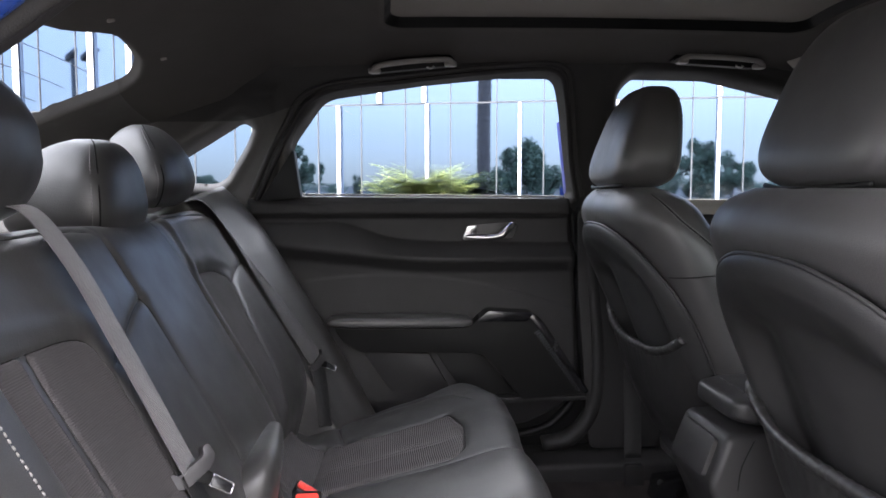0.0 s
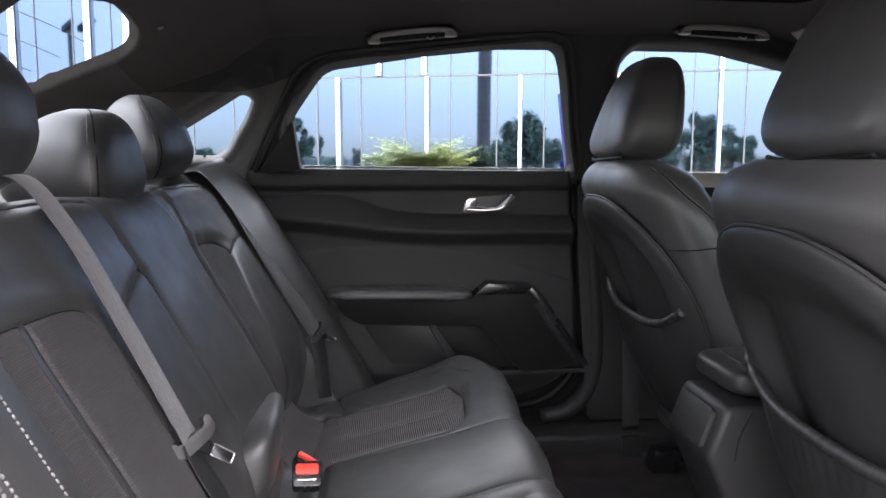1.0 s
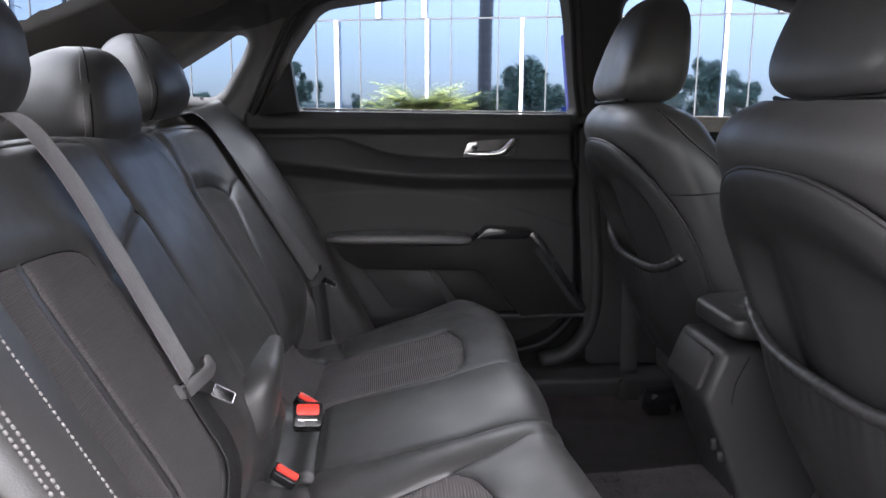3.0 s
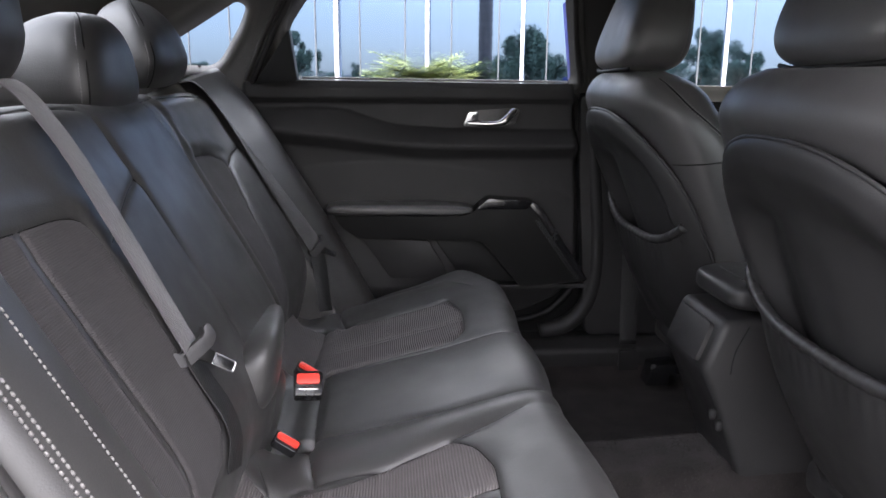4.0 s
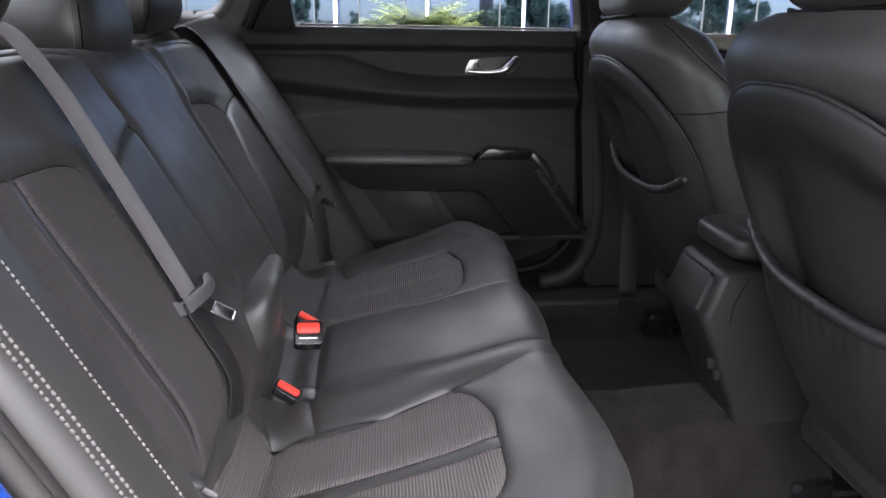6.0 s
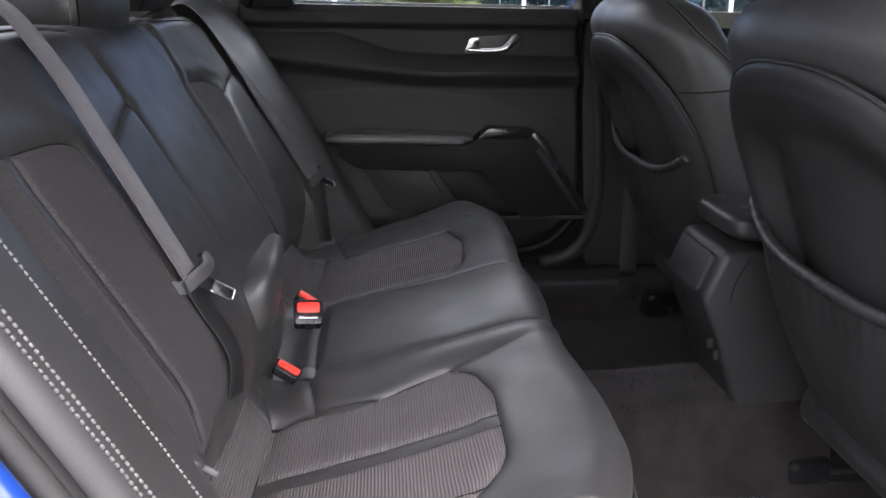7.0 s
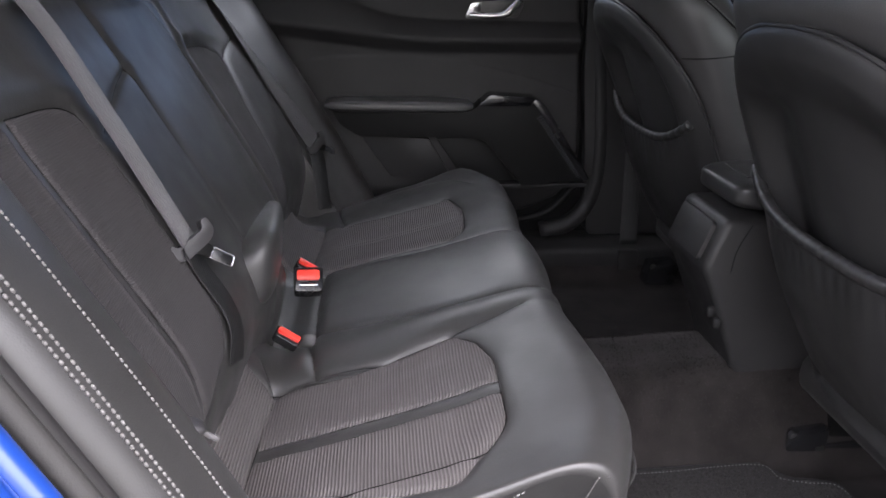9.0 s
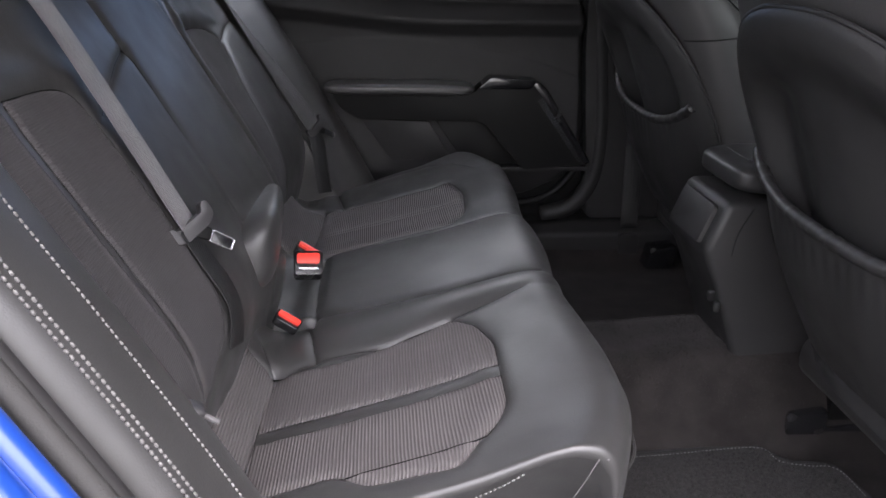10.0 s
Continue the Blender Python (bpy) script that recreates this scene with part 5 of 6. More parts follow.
    for q0, q1 in ((-0.33, -0.13), (0.14, 0.36), (-0.72, -0.60)):
        pts = []
        for zt in np.linspace(0.04, 0.97, 12):
            q = q1 + (q0 - q1) * zt
            z = float(foot(q)) + zt * (float(hem(q)) - float(foot(q)))
            y = SEAT_Y + q * float(panel_half(z))
            pts.append((float(seat_x(z, y, 0)) - 0.021 - 0.012 * math.sin(math.pi * zt) * (1 - q ** 4) + 0.0012 * math.sin(14 * q + 3 * zt) * zt, y, z))
        tube("pocket_seam", pts, 0.0010, SEAM_PALE, s, n=50, sides=6, up=(1, 0, 0))
    tube("pocket_piping", [(float(seat_x(foot(q), SEAT_Y + q * panel_half(foot(q)), 0.0)) - 0.021 + 0.02 * abs(q) ** 8, float(SEAT_Y + q * panel_half(foot(q))), float(foot(q))) for q in np.linspace(-0.93, 0.93, 24)], 0.0014, SEAM_PALE, s, n=120, sides=6, up=(1, 0, 0), label="thin pale piping")
    # base, rail trim and brackets
    prism("cushion", rounded([(0.66, 0.43), (1.12, 0.50), (1.20, 0.48), (1.20, 0.38), (0.66, 0.36)], 0.04), SEAT_Y - 0.25, SEAT_Y + 0.25, LEATHER, s, 0.03, label="black leather cushion", segments=4)
    prism("side_cover", rounded([(0.70, 0.42), (0.74, 0.41), (1.15, 0.42), (1.15, 0.34), (0.72, 0.335)], 0.012), SEAT_Y - 0.262, SEAT_Y + 0.262, PLASTIC, s, 0.008, label="black plastic base cover")
    for dy in (-0.19, 0.245):
        prism("rail", [(0.69, 0.26), (1.15, 0.27), (1.15, 0.30), (0.69, 0.275)], SEAT_Y + dy - 0.02, SEAT_Y + dy + 0.02, GLOSS_BLACK, s, 0.003, label="black steel seat rail")
        prism("rail_cover", [(0.640, 0.246), (0.715, 0.246), (0.715, 0.306), (0.652, 0.300)], SEAT_Y + dy - 0.022, SEAT_Y + dy + 0.034, GLOSS_BLACK, s, 0.006, label="glossy black rail end cap")
        prism("rail_riser", [(0.72, 0.28), (0.80, 0.28), (0.78, 0.37), (0.72, 0.37)], SEAT_Y + dy - 0.012, SEAT_Y + dy + 0.012, PLASTIC_DARK, s, 0.002)
    # headrest
    def shape(p):
        q = p.copy()
        t = (p[..., 2] + 1) / 2
        q[..., 1] *= 1.0 - 0.36 * t ** 2.2
        q[..., 0] *= 1.0 - 0.42 * t
        q[..., 0] += 0.57 * t + 0.05 * (1 - p[..., 1] ** 2)
        return q
    c, half = (0.485, SEAT_Y, 1.095), (0.075, 0.135, 0.100)
    h = pillow("headrest", c, half, SEAT_LEATHER_LIT, s, 0.55, 0.50, label="black leather headrest", m=48, n=72, shape=shape)
    for side in (-1, 1):
        pts = []
        for u in np.linspace(-1.2, 1.1, 30):
            cu, su = math.cos(u) ** 0.55, np.sign(math.sin(u)) * abs(math.sin(u)) ** 0.55
            v = math.radians(68)
            q = np.array([[cu * math.cos(v) ** 0.5, side * cu * math.sin(v) ** 0.5, su]])
            pts.append(np.array(c) + shape(q)[0] * np.array(half) * 1.008)
        stitches("stitching", pts, (0.4, side, 0.1), THREAD_DARK if side > 0 else THREAD, h, 0.0062, 0.0042, 0.0009)
    for dy in (-0.055, 0.055):
        tube("post", [(0.497, SEAT_Y + dy, 0.97), (0.495, SEAT_Y + dy, 0.99), (0.492, SEAT_Y + dy, 1.03)], 0.006, CHROME, h, n=8, sides=10, up=(0, 1, 0), label="chrome headrest post")
    # shade in the gap and fold under the headrest, drawn as a near-black bar
    tube("collar", [(0.444, SEAT_Y + 0.095, 1.001), (0.427, SEAT_Y + 0.03, 0.997), (0.427, SEAT_Y - 0.04, 0.998), (0.446, SEAT_Y - 0.10, 1.002)], 0.003, PLASTIC_DARK, h, n=40, sides=8, up=(0, 0, 1), label="dark strip for the fold and shaded gap under the headrest")
    return s


# ================= console, mats, small parts =================
def build_console():
    c = thing("centre_console", (0.6, YC, 0.3), "black plastic console end with a padded armrest lid", "console")
    side = [(0.506, 0.632), (0.478, 0.556), (0.500, 0.508), (0.535, 0.42), (0.560, 0.345), (0.58, 0.27), (0.95, 0.27), (0.95, 0.634)]
    prism("housing", side, YC - 0.078, YC + 0.085, CONSOLE, c, 0.012, label="black grained plastic housing", segments=4)
    m = Matrix.Translation((0.489, YC + 0.004, 0.594)) @ pose(0, 0, 0, 0, 20, 0)
    prism("rear_cover", rounded([(-0.060, -0.034), (-0.060, 0.030), (0.060, 0.030), (0.060, -0.034)], 0.010), -0.0045, 0.02, CONSOLE, c, 0.003, axis="x", label="plain rear cover", matrix=m)
    pillow("armrest_lid", (0.722, 1.152, 0.6625), (0.203, 0.083, 0.0265), LEATHER_SOFT, c, 0.50, 0.26, label="padded leather armrest lid", m=40, n=96)
    tube("lid_seam", [(0.90, 1.094, 0.6884), (0.575, 1.094, 0.6884), (0.548, 1.106, 0.6884), (0.545, 1.14, 0.6884), (0.548, 1.185, 0.6884)], 0.0010, LEATHER, c, n=30, sides=6)
    tube("split_line", [(0.545, YC - 0.0785, 0.625), (0.527, YC - 0.0785, 0.585), (0.522, YC - 0.0785, 0.55)], 0.0010, PLASTIC_DARK, c, n=24, sides=6, up=(0, 1, 0))
    for dx, dz in ((0.0, 0.0), (0.012, -0.020)):
        pillow("screw_cap", (0.500 + dx, YC - 0.076, 0.485 + dz), (0.006, 0.005, 0.009), PLASTIC, c, 0.6, 0.6, m=10, n=14, label="dark fixing clip")
    return c


def build_pile(name, parent, mat, count, x0, x1, y0, y1, ground, keep, size, label, seed):
    """Short tufts, each a leaning three-sided blade."""
    g = np.random.default_rng(seed)
    x, y = x0 + (x1 - x0) * g.random(count), y0 + (y1 - y0) * g.random(count)
    ok = keep(x, y)
    x, y = x[ok], y[ok]
    z = ground(x, y)
    n = len(x)
    a, h, r = g.random(n) * 6.283, size * (0.7 + 0.8 * g.random(n)), size * (0.35 + 0.3 * g.random(n))
    lean = g.normal(size=(n, 2)) * 0.5 * size
    pts = [np.stack([x + r * np.cos(a + k), y + r * np.sin(a + k), z - 0.001], -1) for k in (0, 2.094, 4.189)] + [np.stack([x + lean[:, 0], y + lean[:, 1], z + h], -1)]
    verts = np.stack(pts, 1).reshape(-1, 3)
    i = np.arange(n)[:, None] * 4
    faces = np.concatenate([i + [0, 1, 3], i + [1, 2, 3], i + [2, 0, 3]])
    return tagged(mesh_ob(name, verts, faces, mat, parent, label, smooth=False), kind="stuff")


def build_mat():
    m = thing("floor_mat", (0.45, 0.80, 0.25), "dark charcoal floor mat with a stitched edge on the carpet", "floor mat")
    poly = rounded([(0.30, 0.50), (0.26, 0.985), (0.40, 0.993), (0.578, 0.997), (0.600, 0.960), (0.635, 0.946), (0.680, 0.938), (0.688, 0.87), (0.72, 0.50)], 0.03)
    prism("mat_body", poly, 0.244, 0.256, MAT_PILE, m, 0.004, axis="z", label="charcoal pile")
    build_pile("pile", m, MAT_PILE, 16000, 0.30, 0.72, 0.74, 0.995, lambda x, y: 0.2555 + 0 * x, lambda x, y: poly_sdf(x, y, poly) < -0.012, 0.0026, "looped charcoal pile", 5)
    c = spline([(0.30, 0.972, 0.257), (0.42, 0.977, 0.257), (0.572, 0.987, 0.257), (0.594, 0.952, 0.257), (0.632, 0.938, 0.257), (0.672, 0.928, 0.257), (0.680, 0.86, 0.257)], 140)
    stitches("stitching", c, (0, 0, 1), THREAD_DARK, m, 0.006, 0.003, 0.0007)
    tube("binding", [(x - 0.0, y + 0.009, 0.2535) for x, y, _ in c[::10]], 0.0035, PLASTIC_SOFT, m, n=120, sides=8, label="black bound edge")


def build_pillar_belt():
    b = thing("front_seat_belt", (0.61, 1.82, 0.3), "dark front seat belt hanging beside the door pillar", "seat belt", group="seat belts")
    strap("webbing", [(0.53, 1.74, 1.15), (0.575, 1.80, 0.95), (0.605, 1.812, 0.70), (0.612, 1.808, 0.45), (0.613, 1.800, 0.33)], [(0, -1, 0)] * 5, 0.043, WEB_DARK, b, label="dark woven webbing")
    prism("anchor", rounded([(0.590, 0.235), (0.640, 0.235), (0.640, 0.315), (0.590, 0.315)], 0.010), 1.790, 1.806, PLASTIC, b, 0.005, label="black plastic anchor cover")


def build_near_anchor():
    a = thing("belt_anchor", (-0.17, 0.60, 0.60), "small grey anchor tab between the cushion and the side bolster", "belt anchor")
    pillow("tab", tuple(back_at(0.606, 0.592, 0.016)), (0.014, 0.010, 0.005), LATCH, a, 0.7, 0.7, turn=(0, 30, 20), m=12, n=18, label="grey plastic tab")
    tube("wire", [tuple(back_at(0.599, 0.594, 0.018)), tuple(back_at(0.591, 0.595, 0.022)), tuple(back_at(0.583, 0.597, 0.026))], 0.0025, WEB, a, n=14, sides=6)


# ================= outside =================
FAC_W = Vector((math.cos(radians(-15.5)), math.sin(radians(-15.5)), 0))
FAC_N = Vector((-math.sin(radians(15.5)), -math.cos(radians(15.5)), 0))
FAC_O = Vector((25 * math.sin(radians(4.5)), 25 * math.cos(radians(4.5)), 0))


def on_facade(u, out=0.0, z=0.0):
    return FAC_O + FAC_W * u + FAC_N * out + Vector((0, 0, z))


def mirrored(p):
    """The place whose image in the facade's glass stands at p."""
    v = Vector(p)
    return v - 2 * (v - FAC_O).dot(FAC_N) * FAC_N


def beyond(px, depth, z):
    """A place at a depth along the first view; px: sideways slope."""
    a = radians(4.5)
    f, r = Vector((math.sin(a), math.cos(a), 0)), Vector((math.cos(a), -math.sin(a), 0))
    p = f * depth + r * (px * depth)
    return Vector((p.x, p.y, z))


def build_facade():
    f = thing("glass_building", tuple(on_facade(0)), "tall glass office facade with white fins that mirrors the sky", "building")
    def box(name, u0, u1, o0, o1, z0, z1, mat, label=""):
        verts = [on_facade(u, o, z) for z in (z0, z1) for u, o in ((u0, o0), (u1, o0), (u1, o1), (u0, o1))]
        return mesh_ob(name, [v[:] for v in verts], [(0, 1, 2, 3), (4, 5, 6, 7), (0, 1, 5, 4), (1, 2, 6, 5), (2, 3, 7, 6), (3, 0, 4, 7)], mat, f, label, smooth=False)
    box("wall", -45, 45, -0.6, -0.12, 0, 11.2, FRAME_GREY, "dark wall behind the glass")
    rng = random.Random(4)
    for row, (z0, z1) in enumerate(((0.1, 3.64), (3.70, 7.3), (7.36, 11.0))):
        for k in range(-28, 28):
            u = 0.25 + 1.5 * k
            tilt = (rng.random() - 0.5) * 0.008
            verts = [on_facade(u + 0.02, tilt, z0), on_facade(u + 1.48, -tilt, z0), on_facade(u + 1.48, -tilt, z1), on_facade(u + 0.02, tilt, z1),
                     on_facade(u + 0.02, tilt - 0.02, z0), on_facade(u + 1.48, -tilt - 0.02, z0), on_facade(u + 1.48, -tilt - 0.02, z1), on_facade(u + 0.02, tilt - 0.02, z1)]
            mesh_ob("pane", [v[:] for v in verts], [(0, 1, 2, 3), (4, 5, 6, 7), (0, 1, 5, 4), (1, 2, 6, 5), (2, 3, 7, 6), (3, 0, 4, 7)], MIRROR_GLASS, f, smooth=False)
    for k in range(-28, 29):
        box("mullion", 0.25 + 1.5 * k - 0.018, 0.25 + 1.5 * k + 0.018, -0.05, 0.03, 0.0, 11.0, FRAME_GREY)
    for z in (3.67, 7.33):
        box("transom", -45, 45, -0.05, 0.03, z - 0.025, z + 0.025, FRAME_GREY)
    for k in range(-14, 15):
        box("fin", -0.5 + 3 * k - 0.042, -0.5 + 3 * k + 0.042, 0.04, 0.22, 0.0, 3.64, WHITE_FIN, "white metal fin")
    for u in (-26.1, -23.1, -20.1, -18.6, -15.6, -12.6, -11.1, -9.6, -2.1, -0.6, 8.5, 10.0, 13.0, 16.0):
        box("fin", u - 0.06, u + 0.06, 0.04, 0.22, 3.70, 11.0, WHITE_FIN, "white metal fin")
    return f


def leaf_cloud(rng, centre, radii, count, size):
    """Leaves as small folded blades in uneven clumps."""
    clumps = []
    for _ in range(26):
        v = np.array([rng.gauss(0, 1) for _ in range(3)])
        v = v / np.linalg.norm(v) * rng.random() ** 0.4
        clumps.append((np.array(centre) + v * np.array(radii) * 0.85, 0.16 + 0.22 * rng.random()))
    g = np.random.default_rng(rng.randrange(10 ** 6))
    def unit(n):
        v = g.normal(size=(n, 3))
        return v / np.linalg.norm(v, axis=1)[:, None]
    pick = g.integers(0, len(clumps), count)
    c, r = np.array([q[0] for q in clumps])[pick], np.array([q[1] for q in clumps])[pick]
    o = c + unit(count) * (g.random(count) ** 0.5 * r)[:, None] * np.array(radii)
    d = unit(count)
    e = np.cross(d, unit(count))
    e /= np.linalg.norm(e, axis=1)[:, None] + 1e-9
    z = (size * (0.6 + 0.8 * g.random(count)))[:, None]
    verts = np.stack([o - d * z, o + e * z * 0.4, o + d * z, o - e * z * 0.4], 1).reshape(-1, 3)
    k = np.arange(count)[:, None] * 4
    faces = np.concatenate([k + [0, 1, 2], k + [0, 2, 3]])
    return verts, faces


def build_tree(rng, base, height, width, label):
    t = thing("tree", tuple(base), label, "tree", group="trees")
    b = np.array(base)
    trunk = [b, b + [0.1, 0, height * 0.25], b + [-0.05, 0.1, height * 0.5], b + [0.05, 0, height * 0.8]]
    tube("trunk", trunk, np.linspace(0.03, 0.008, 20) * height, BARK, t, n=20, sides=8, up=(0, 1, 0))
    for k in range(6):
        a, z = rng.random() * 6.28, height * (0.3 + 0.08 * k)
        tube("limb", [b + [0, 0, z], b + [math.cos(a) * width * 0.2, math.sin(a) * width * 0.2, z + height * 0.12], b + [math.cos(a) * width * 0.36, math.sin(a) * width * 0.36, z + height * 0.2]], np.linspace(0.010, 0.003, 10) * height, BARK, t, n=10, sides=6, up=(0.3, 0.2, 1))
    v, f = leaf_cloud(rng, b + [0, 0, height * 0.46], (width * 0.58, width * 0.58, height * 0.54), 9000, height * 0.03)
    mesh_ob("crown", v, f, LEAF, t, smooth=False)
    return t


def build_palm(rng, base, height, r):
    t = thing("palm_tree", tuple(base), "tall palm with a rough straight trunk", "palm tree", group="palms")
    b = np.array(base)
    n = 120
    rad = r * (1 + 0.10 * np.abs(np.sin(np.arange(n) * 0.9)))
    tube("trunk", [b, b + [0, 0, height * 0.5], b + [0.1, 0, height]], rad, BARK, t, n=n, sides=14, up=(0, 1, 0))
    v, f = frond_mesh(rng, b + [0.1, 0, height], 26, 2.6, 0.3)
    mesh_ob("crown", v, f, LEAF, t, smooth=False)


def frond_mesh(rng, base, count, length, lift, droop=0.62, spread=0.8):
    """Arching fronds, each with narrow leaflets on both sides of its rib."""
    verts, faces = [], []
    for _ in range(count):
        a, up = rng.random() * 6.283, lift + rng.random() * spread
        d = np.array([math.cos(a), math.sin(a), 0])
        L = length * (0.7 + 0.5 * rng.random())
        side = np.array([-d[1], d[0], 0])
        for i in range(15):
            t = i / 14
            p = base + d * L * t * math.cos(up * (1 - t)) + np.array([0, 0, 1]) * L * (math.sin(up) * t - droop * t * t)
            ll = L * 0.30 * math.sin(math.pi * (0.12 + 0.85 * t))
            for s in (-1, 1):
                q = p + side * s * ll + d * ll * 0.7 + np.array([0, 0, (rng.random() - 0.55) * 0.5 * ll])
                w = d * L * 0.02
                k = len(verts)
                verts += [p - w, p + w, q]
                faces.append((k, k + 1, k + 2))
    return verts, faces


def build_outside():
    g = thing("ground", (0, 0, 0), "grey asphalt paving", "ground", kind="structure")
    rings = [0.0, 4, 10, 25, 60, 150, 500, 2500]
    th = np.linspace(0, 2 * math.pi, 48, endpoint=False)
    pts = np.stack([np.stack([r * np.cos(th), r * np.sin(th), np.zeros(48)], -1) for r in rings[1:]])
    mesh_ob("asphalt", np.vstack([pts.reshape(-1, 3), [[0, 0, 0]]]), [tuple(f) for f in grid_faces(7, 48, True)] + [(336, i, (i + 1) % 48) for i in range(48)], ASPHALT, g)
    build_facade()
    rng = random.Random(11)
    for sx, depth, h, w in ((0.104, 62, 5.6, 4.2), (0.075, 66, 3.2, 5.0), (-0.185, 66, 4.4, 2.8), (0.342, 60, 4.9, 3.6), (0.383, 70, 4.0, 3.4), (0.135, 72, 3.2, 3.5),
                            (-0.115, 80, 2.4, 1.6), (0.30, 72, 3.0, 3.5), (-0.31, 75, 2.6, 2.6), (-0.02, 84, 1.7, 5.5), (0.045, 86, 2.0, 5.5), (-0.075, 88, 1.7, 5.0), (-0.15, 84, 1.6, 5.5), (0.17, 84, 1.8, 5.5), (0.24, 84, 1.8, 5.0), (-0.22, 84, 1.7, 5.0), (0.42, 84, 1.8, 5.5)):
        build_tree(rng, mirrored(beyond(sx, depth, 0.0)), h, w, "dark green leafy tree mirrored in the facade")
    for sx, depth, h in ((0.053, 44, 13), (0.455, 44, 13)):
        build_palm(rng, mirrored(beyond(sx, depth, 0.0)), h, 0.36)
    for sx in (-0.482, -0.4535):
        q = mirrored(beyond(sx, 52, 0.0))
        lamp = thing("street_lamp", tuple(q), "dark street lamp with a slanted flat head mirrored in the facade", "street lamp", group="street lamps")
        tube("pole", [(q.x, q.y, 0), (q.x, q.y, 5), (q.x, q.y, 9.6)], np.linspace(0.19, 0.15, 20), FRAME_GREY, lamp, n=20, sides=10, up=(0, 1, 0))
        prism("head", rounded([(-0.75, 0.45), (-0.65, 0.62), (0.45, 0.10), (0.40, -0.28)], 0.05), -0.3, 0.3, FRAME_GREY, lamp, 0.03, matrix=Matrix.Translation((q.x, q.y, 9.6)) @ pose(0, 0, 0, 0, 0, 180))
    p = thing("palm_shrub", tuple(beyond(-0.03, 21.5, 0)), "bushy yellow-green palm shrub in front of the facade", "shrub")
    v, f = [], []
    for sx, z, n, size in ((-0.031, 0.72, 190, 1.30), (-0.055, 0.60, 90, 1.05), (-0.006, 0.60, 90, 1.05), (-0.072, 0.52, 60, 0.8), (0.010, 0.52, 60, 0.8)):
        a, b = frond_mesh(rng, np.array(beyond(sx, 21.5, z)), n, size, 0.15, 0.34, 1.35)
        f += [tuple(i + len(v) for i in q) for q in b]
        v += a
    mesh_ob("fronds", v, f, FROND, p, smooth=False)
    c = beyond(-0.03, 21.5, 0)
    tube("stem", [(c.x, c.y, 0), (c.x, c.y, 0.3), (c.x, c.y, 0.6)], 0.12, BARK, p, n=12, sides=10, up=(0, 1, 0))


# ================= put it all together =================
build_side_wall()
build_ceiling()
build_shell()
build_far_sill()
build_near_side()
build_near_frame()
build_outside()
build_door()
build_front_door()
bench = build_bench()
build_headrest(bench, 0.765, (0.120, 0.130, 0.120, 0.095), (0.958, 1.126), (-0.398, -0.372, -0.374, -0.415), (-0.495, -0.500, -0.495, -0.480), thread=False)
build_headrest(bench, 1.13, (0.096, 0.106, 0.096, 0.068), (0.926, 1.060), (-0.370, -0.364, -0.370, -0.384), (-0.500, -0.502, -0.490, -0.465))
build_headrest(bench, 1.49, (0.102, 0.118, 0.110, 0.084), (0.960, 1.108), (-0.400, -0.380, -0.394, -0.430), (-0.495, -0.500, -0.495, -0.480))
build_side_bolster("side_bolster", False, "black leather side bolster with three rows of pale stitching")
build_side_bolster("side_bolster", True, "black leather side bolster beside the far rear door")
seat = build_front_seat()
copy_thing(seat, pose(0.75, SEAT_Y + 0.72, 0.3))
seat.location.x -= 0.020
for piece in seat.children:
    if piece.name.startswith("headrest"):
        piece.location.x += 0.028
build_console()
build_mat()
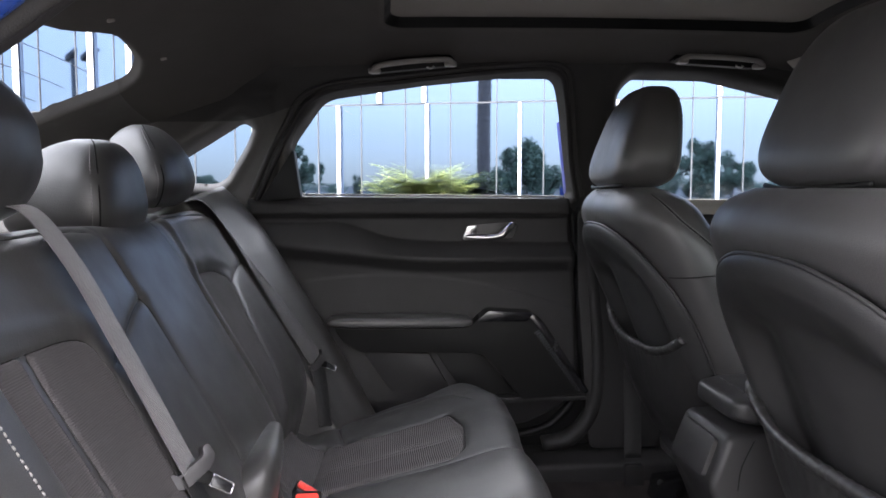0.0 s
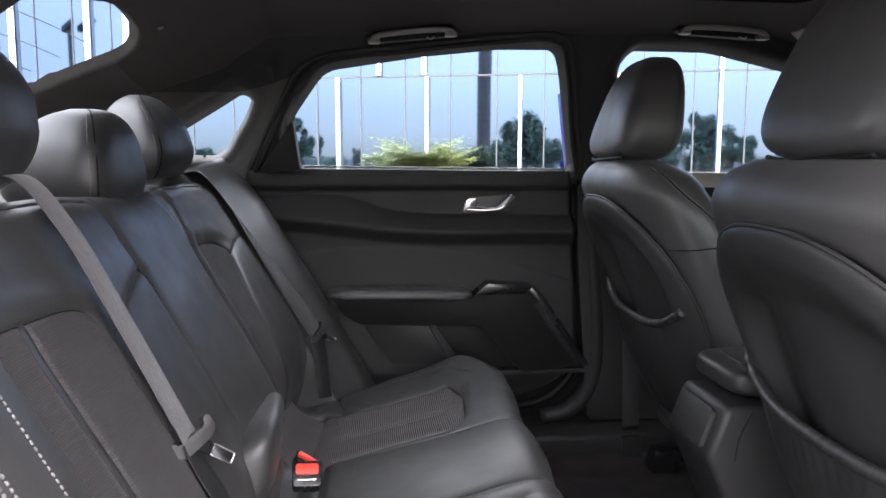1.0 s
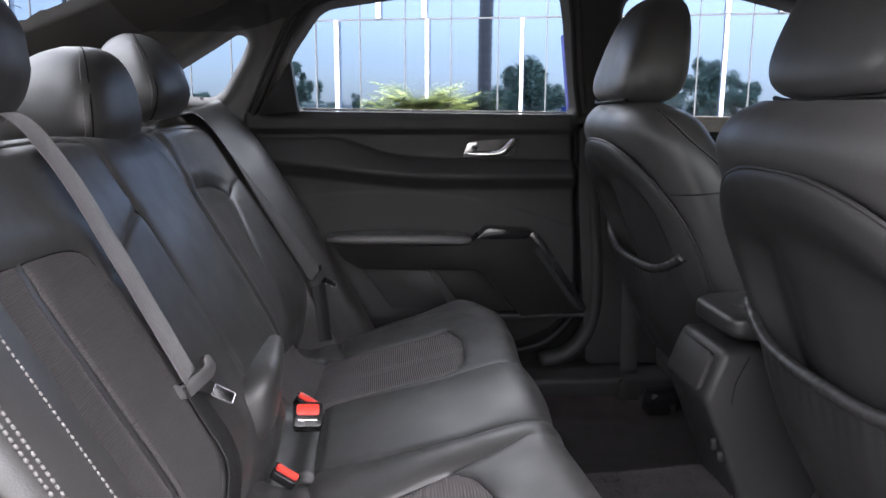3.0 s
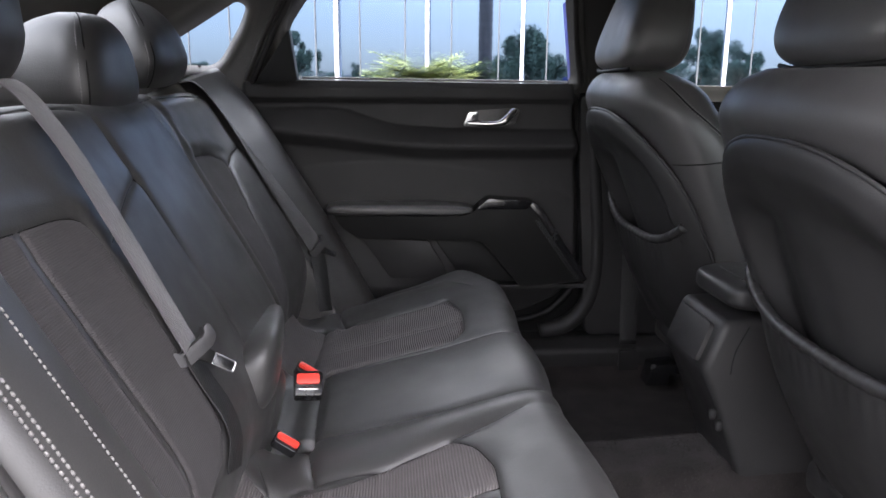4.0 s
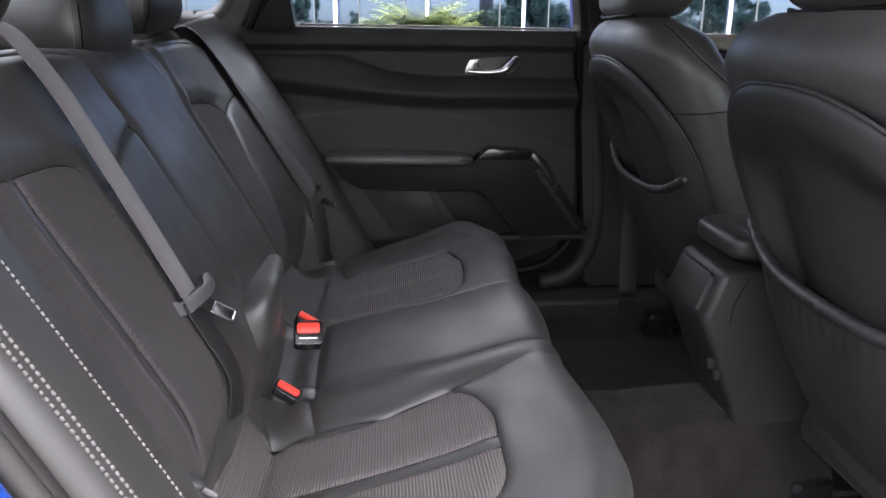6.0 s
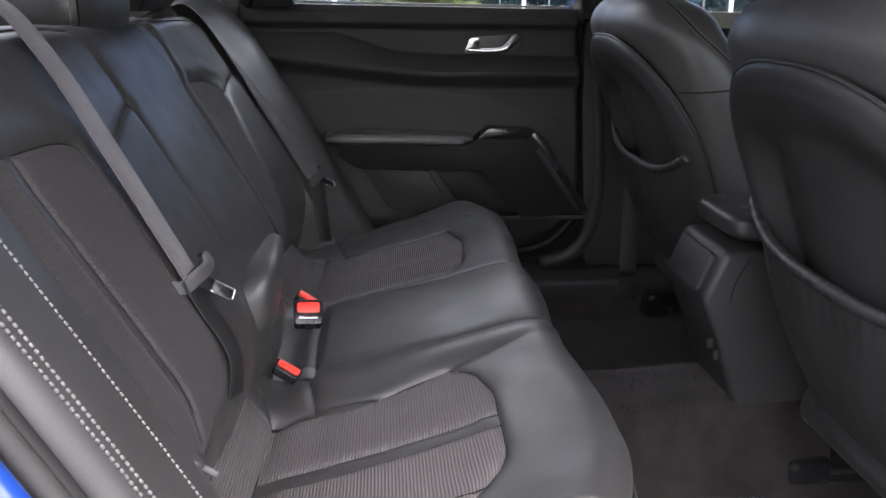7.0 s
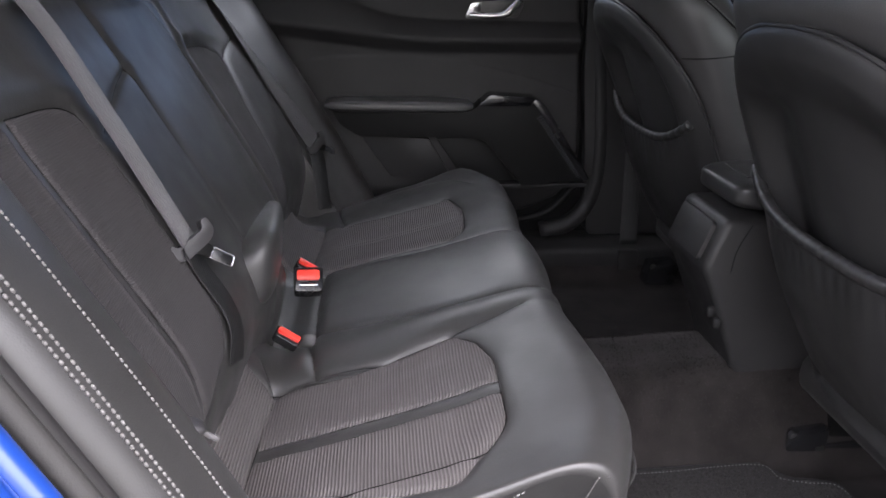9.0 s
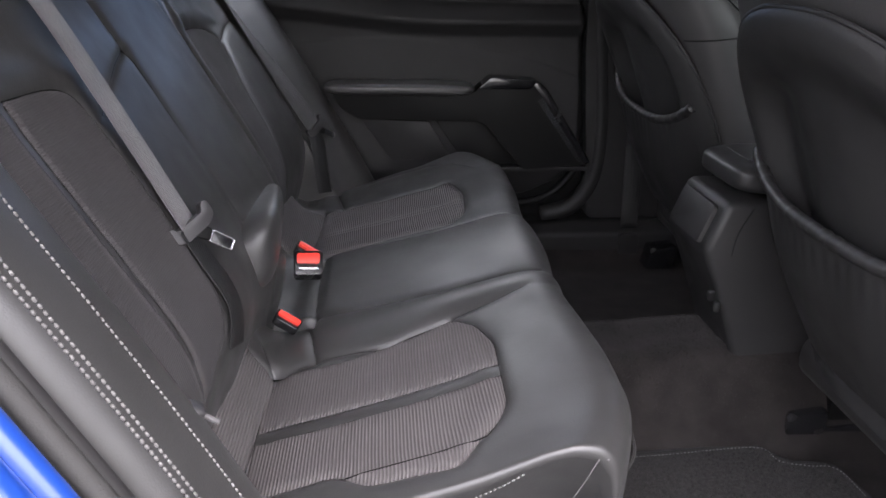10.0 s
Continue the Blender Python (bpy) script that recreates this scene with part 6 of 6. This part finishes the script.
build_belt("rear_seat_belt", back_at(0.962, 0.822, 0.012), back_at(0.690, 0.822, 0.014), [(0.653, 0.826, 0.007), (0.616, 0.826, 0.008), (0.588, 0.822, 0.002), (0.560, 0.812, -0.016)], WEB, BACK_NRM, 0.005, "grey seat belt with a steel tongue across the near backrest")
build_belt("rear_seat_belt", back_at(0.958, 1.632, 0.002), back_at(0.600, 1.694, 0.029), [(0.57, 1.680, 0.020), (0.53, 1.656, 0.004), (0.485, 1.640, -0.014)], WEB_FAR_SHADED, 0.86 * BACK_NRM + np.array((0, -0.51, 0)), 0.002, "grey seat belt, darkened for shade, with a steel tongue beside the far bolster")
build_pillar_belt()
build_near_anchor()
build_buckle((-0.114, 1.090, 0.534), (0.12, -0.72, 0.68), (1, 0.12, -0.06), False)
build_buckle((-0.126, 1.136, 0.528), (0.45, -0.30, 0.80), (0.82, -0.10, -0.50), True)
build_buckle((-0.142, 0.990, 0.483), (0.45, -0.30, 0.80), (0.85, -0.12, -0.52), True)
build_grab_handle(-0.029, 0.160, 1.246, 1.265, 1.67)
build_grab_handle(0.641, 0.845, 1.277, 1.266, 1.67)


def build_clip(place):
    c = thing("headliner_clip", place, "small pale plastic clip on the dark headliner", "clip", group="headliner clips")
    pillow("clip_body", place, (0.006, 0.004, 0.0025), SHADE, c, 0.6, 0.6, turn=(0, -18, 20), m=10, n=16)
    tube("clip_pin", [(place[0] - 0.006, place[1], place[2] + 0.002), (place[0], place[1], place[2] + 0.006), (place[0] + 0.004, place[1], place[2] + 0.012)], 0.0015, SHADE, c, n=8, sides=6, up=(0, 1, 0))


for x, y in ((-0.400, 1.465), (-0.398, 1.185)):
    build_clip((x, y, float(roof_z(x, y)) - 0.004))
visor = thing("sun_visor", (0.92, 1.52, 1.27), "grey folded sun visor under the roof edge", "sun visor")
prism("flap", rounded([(0.86, 1.268), (0.90, 1.232), (0.96, 1.226), (0.99, 1.262)], 0.01), 1.44, 1.60, SHADE, visor, 0.006, label="grey woven flap")
tube("hinge_pin", [(0.925, 1.43, 1.262), (0.925, 1.52, 1.264), (0.925, 1.61, 1.262)], 0.005, PLASTIC_DARK, visor, n=12, sides=8)
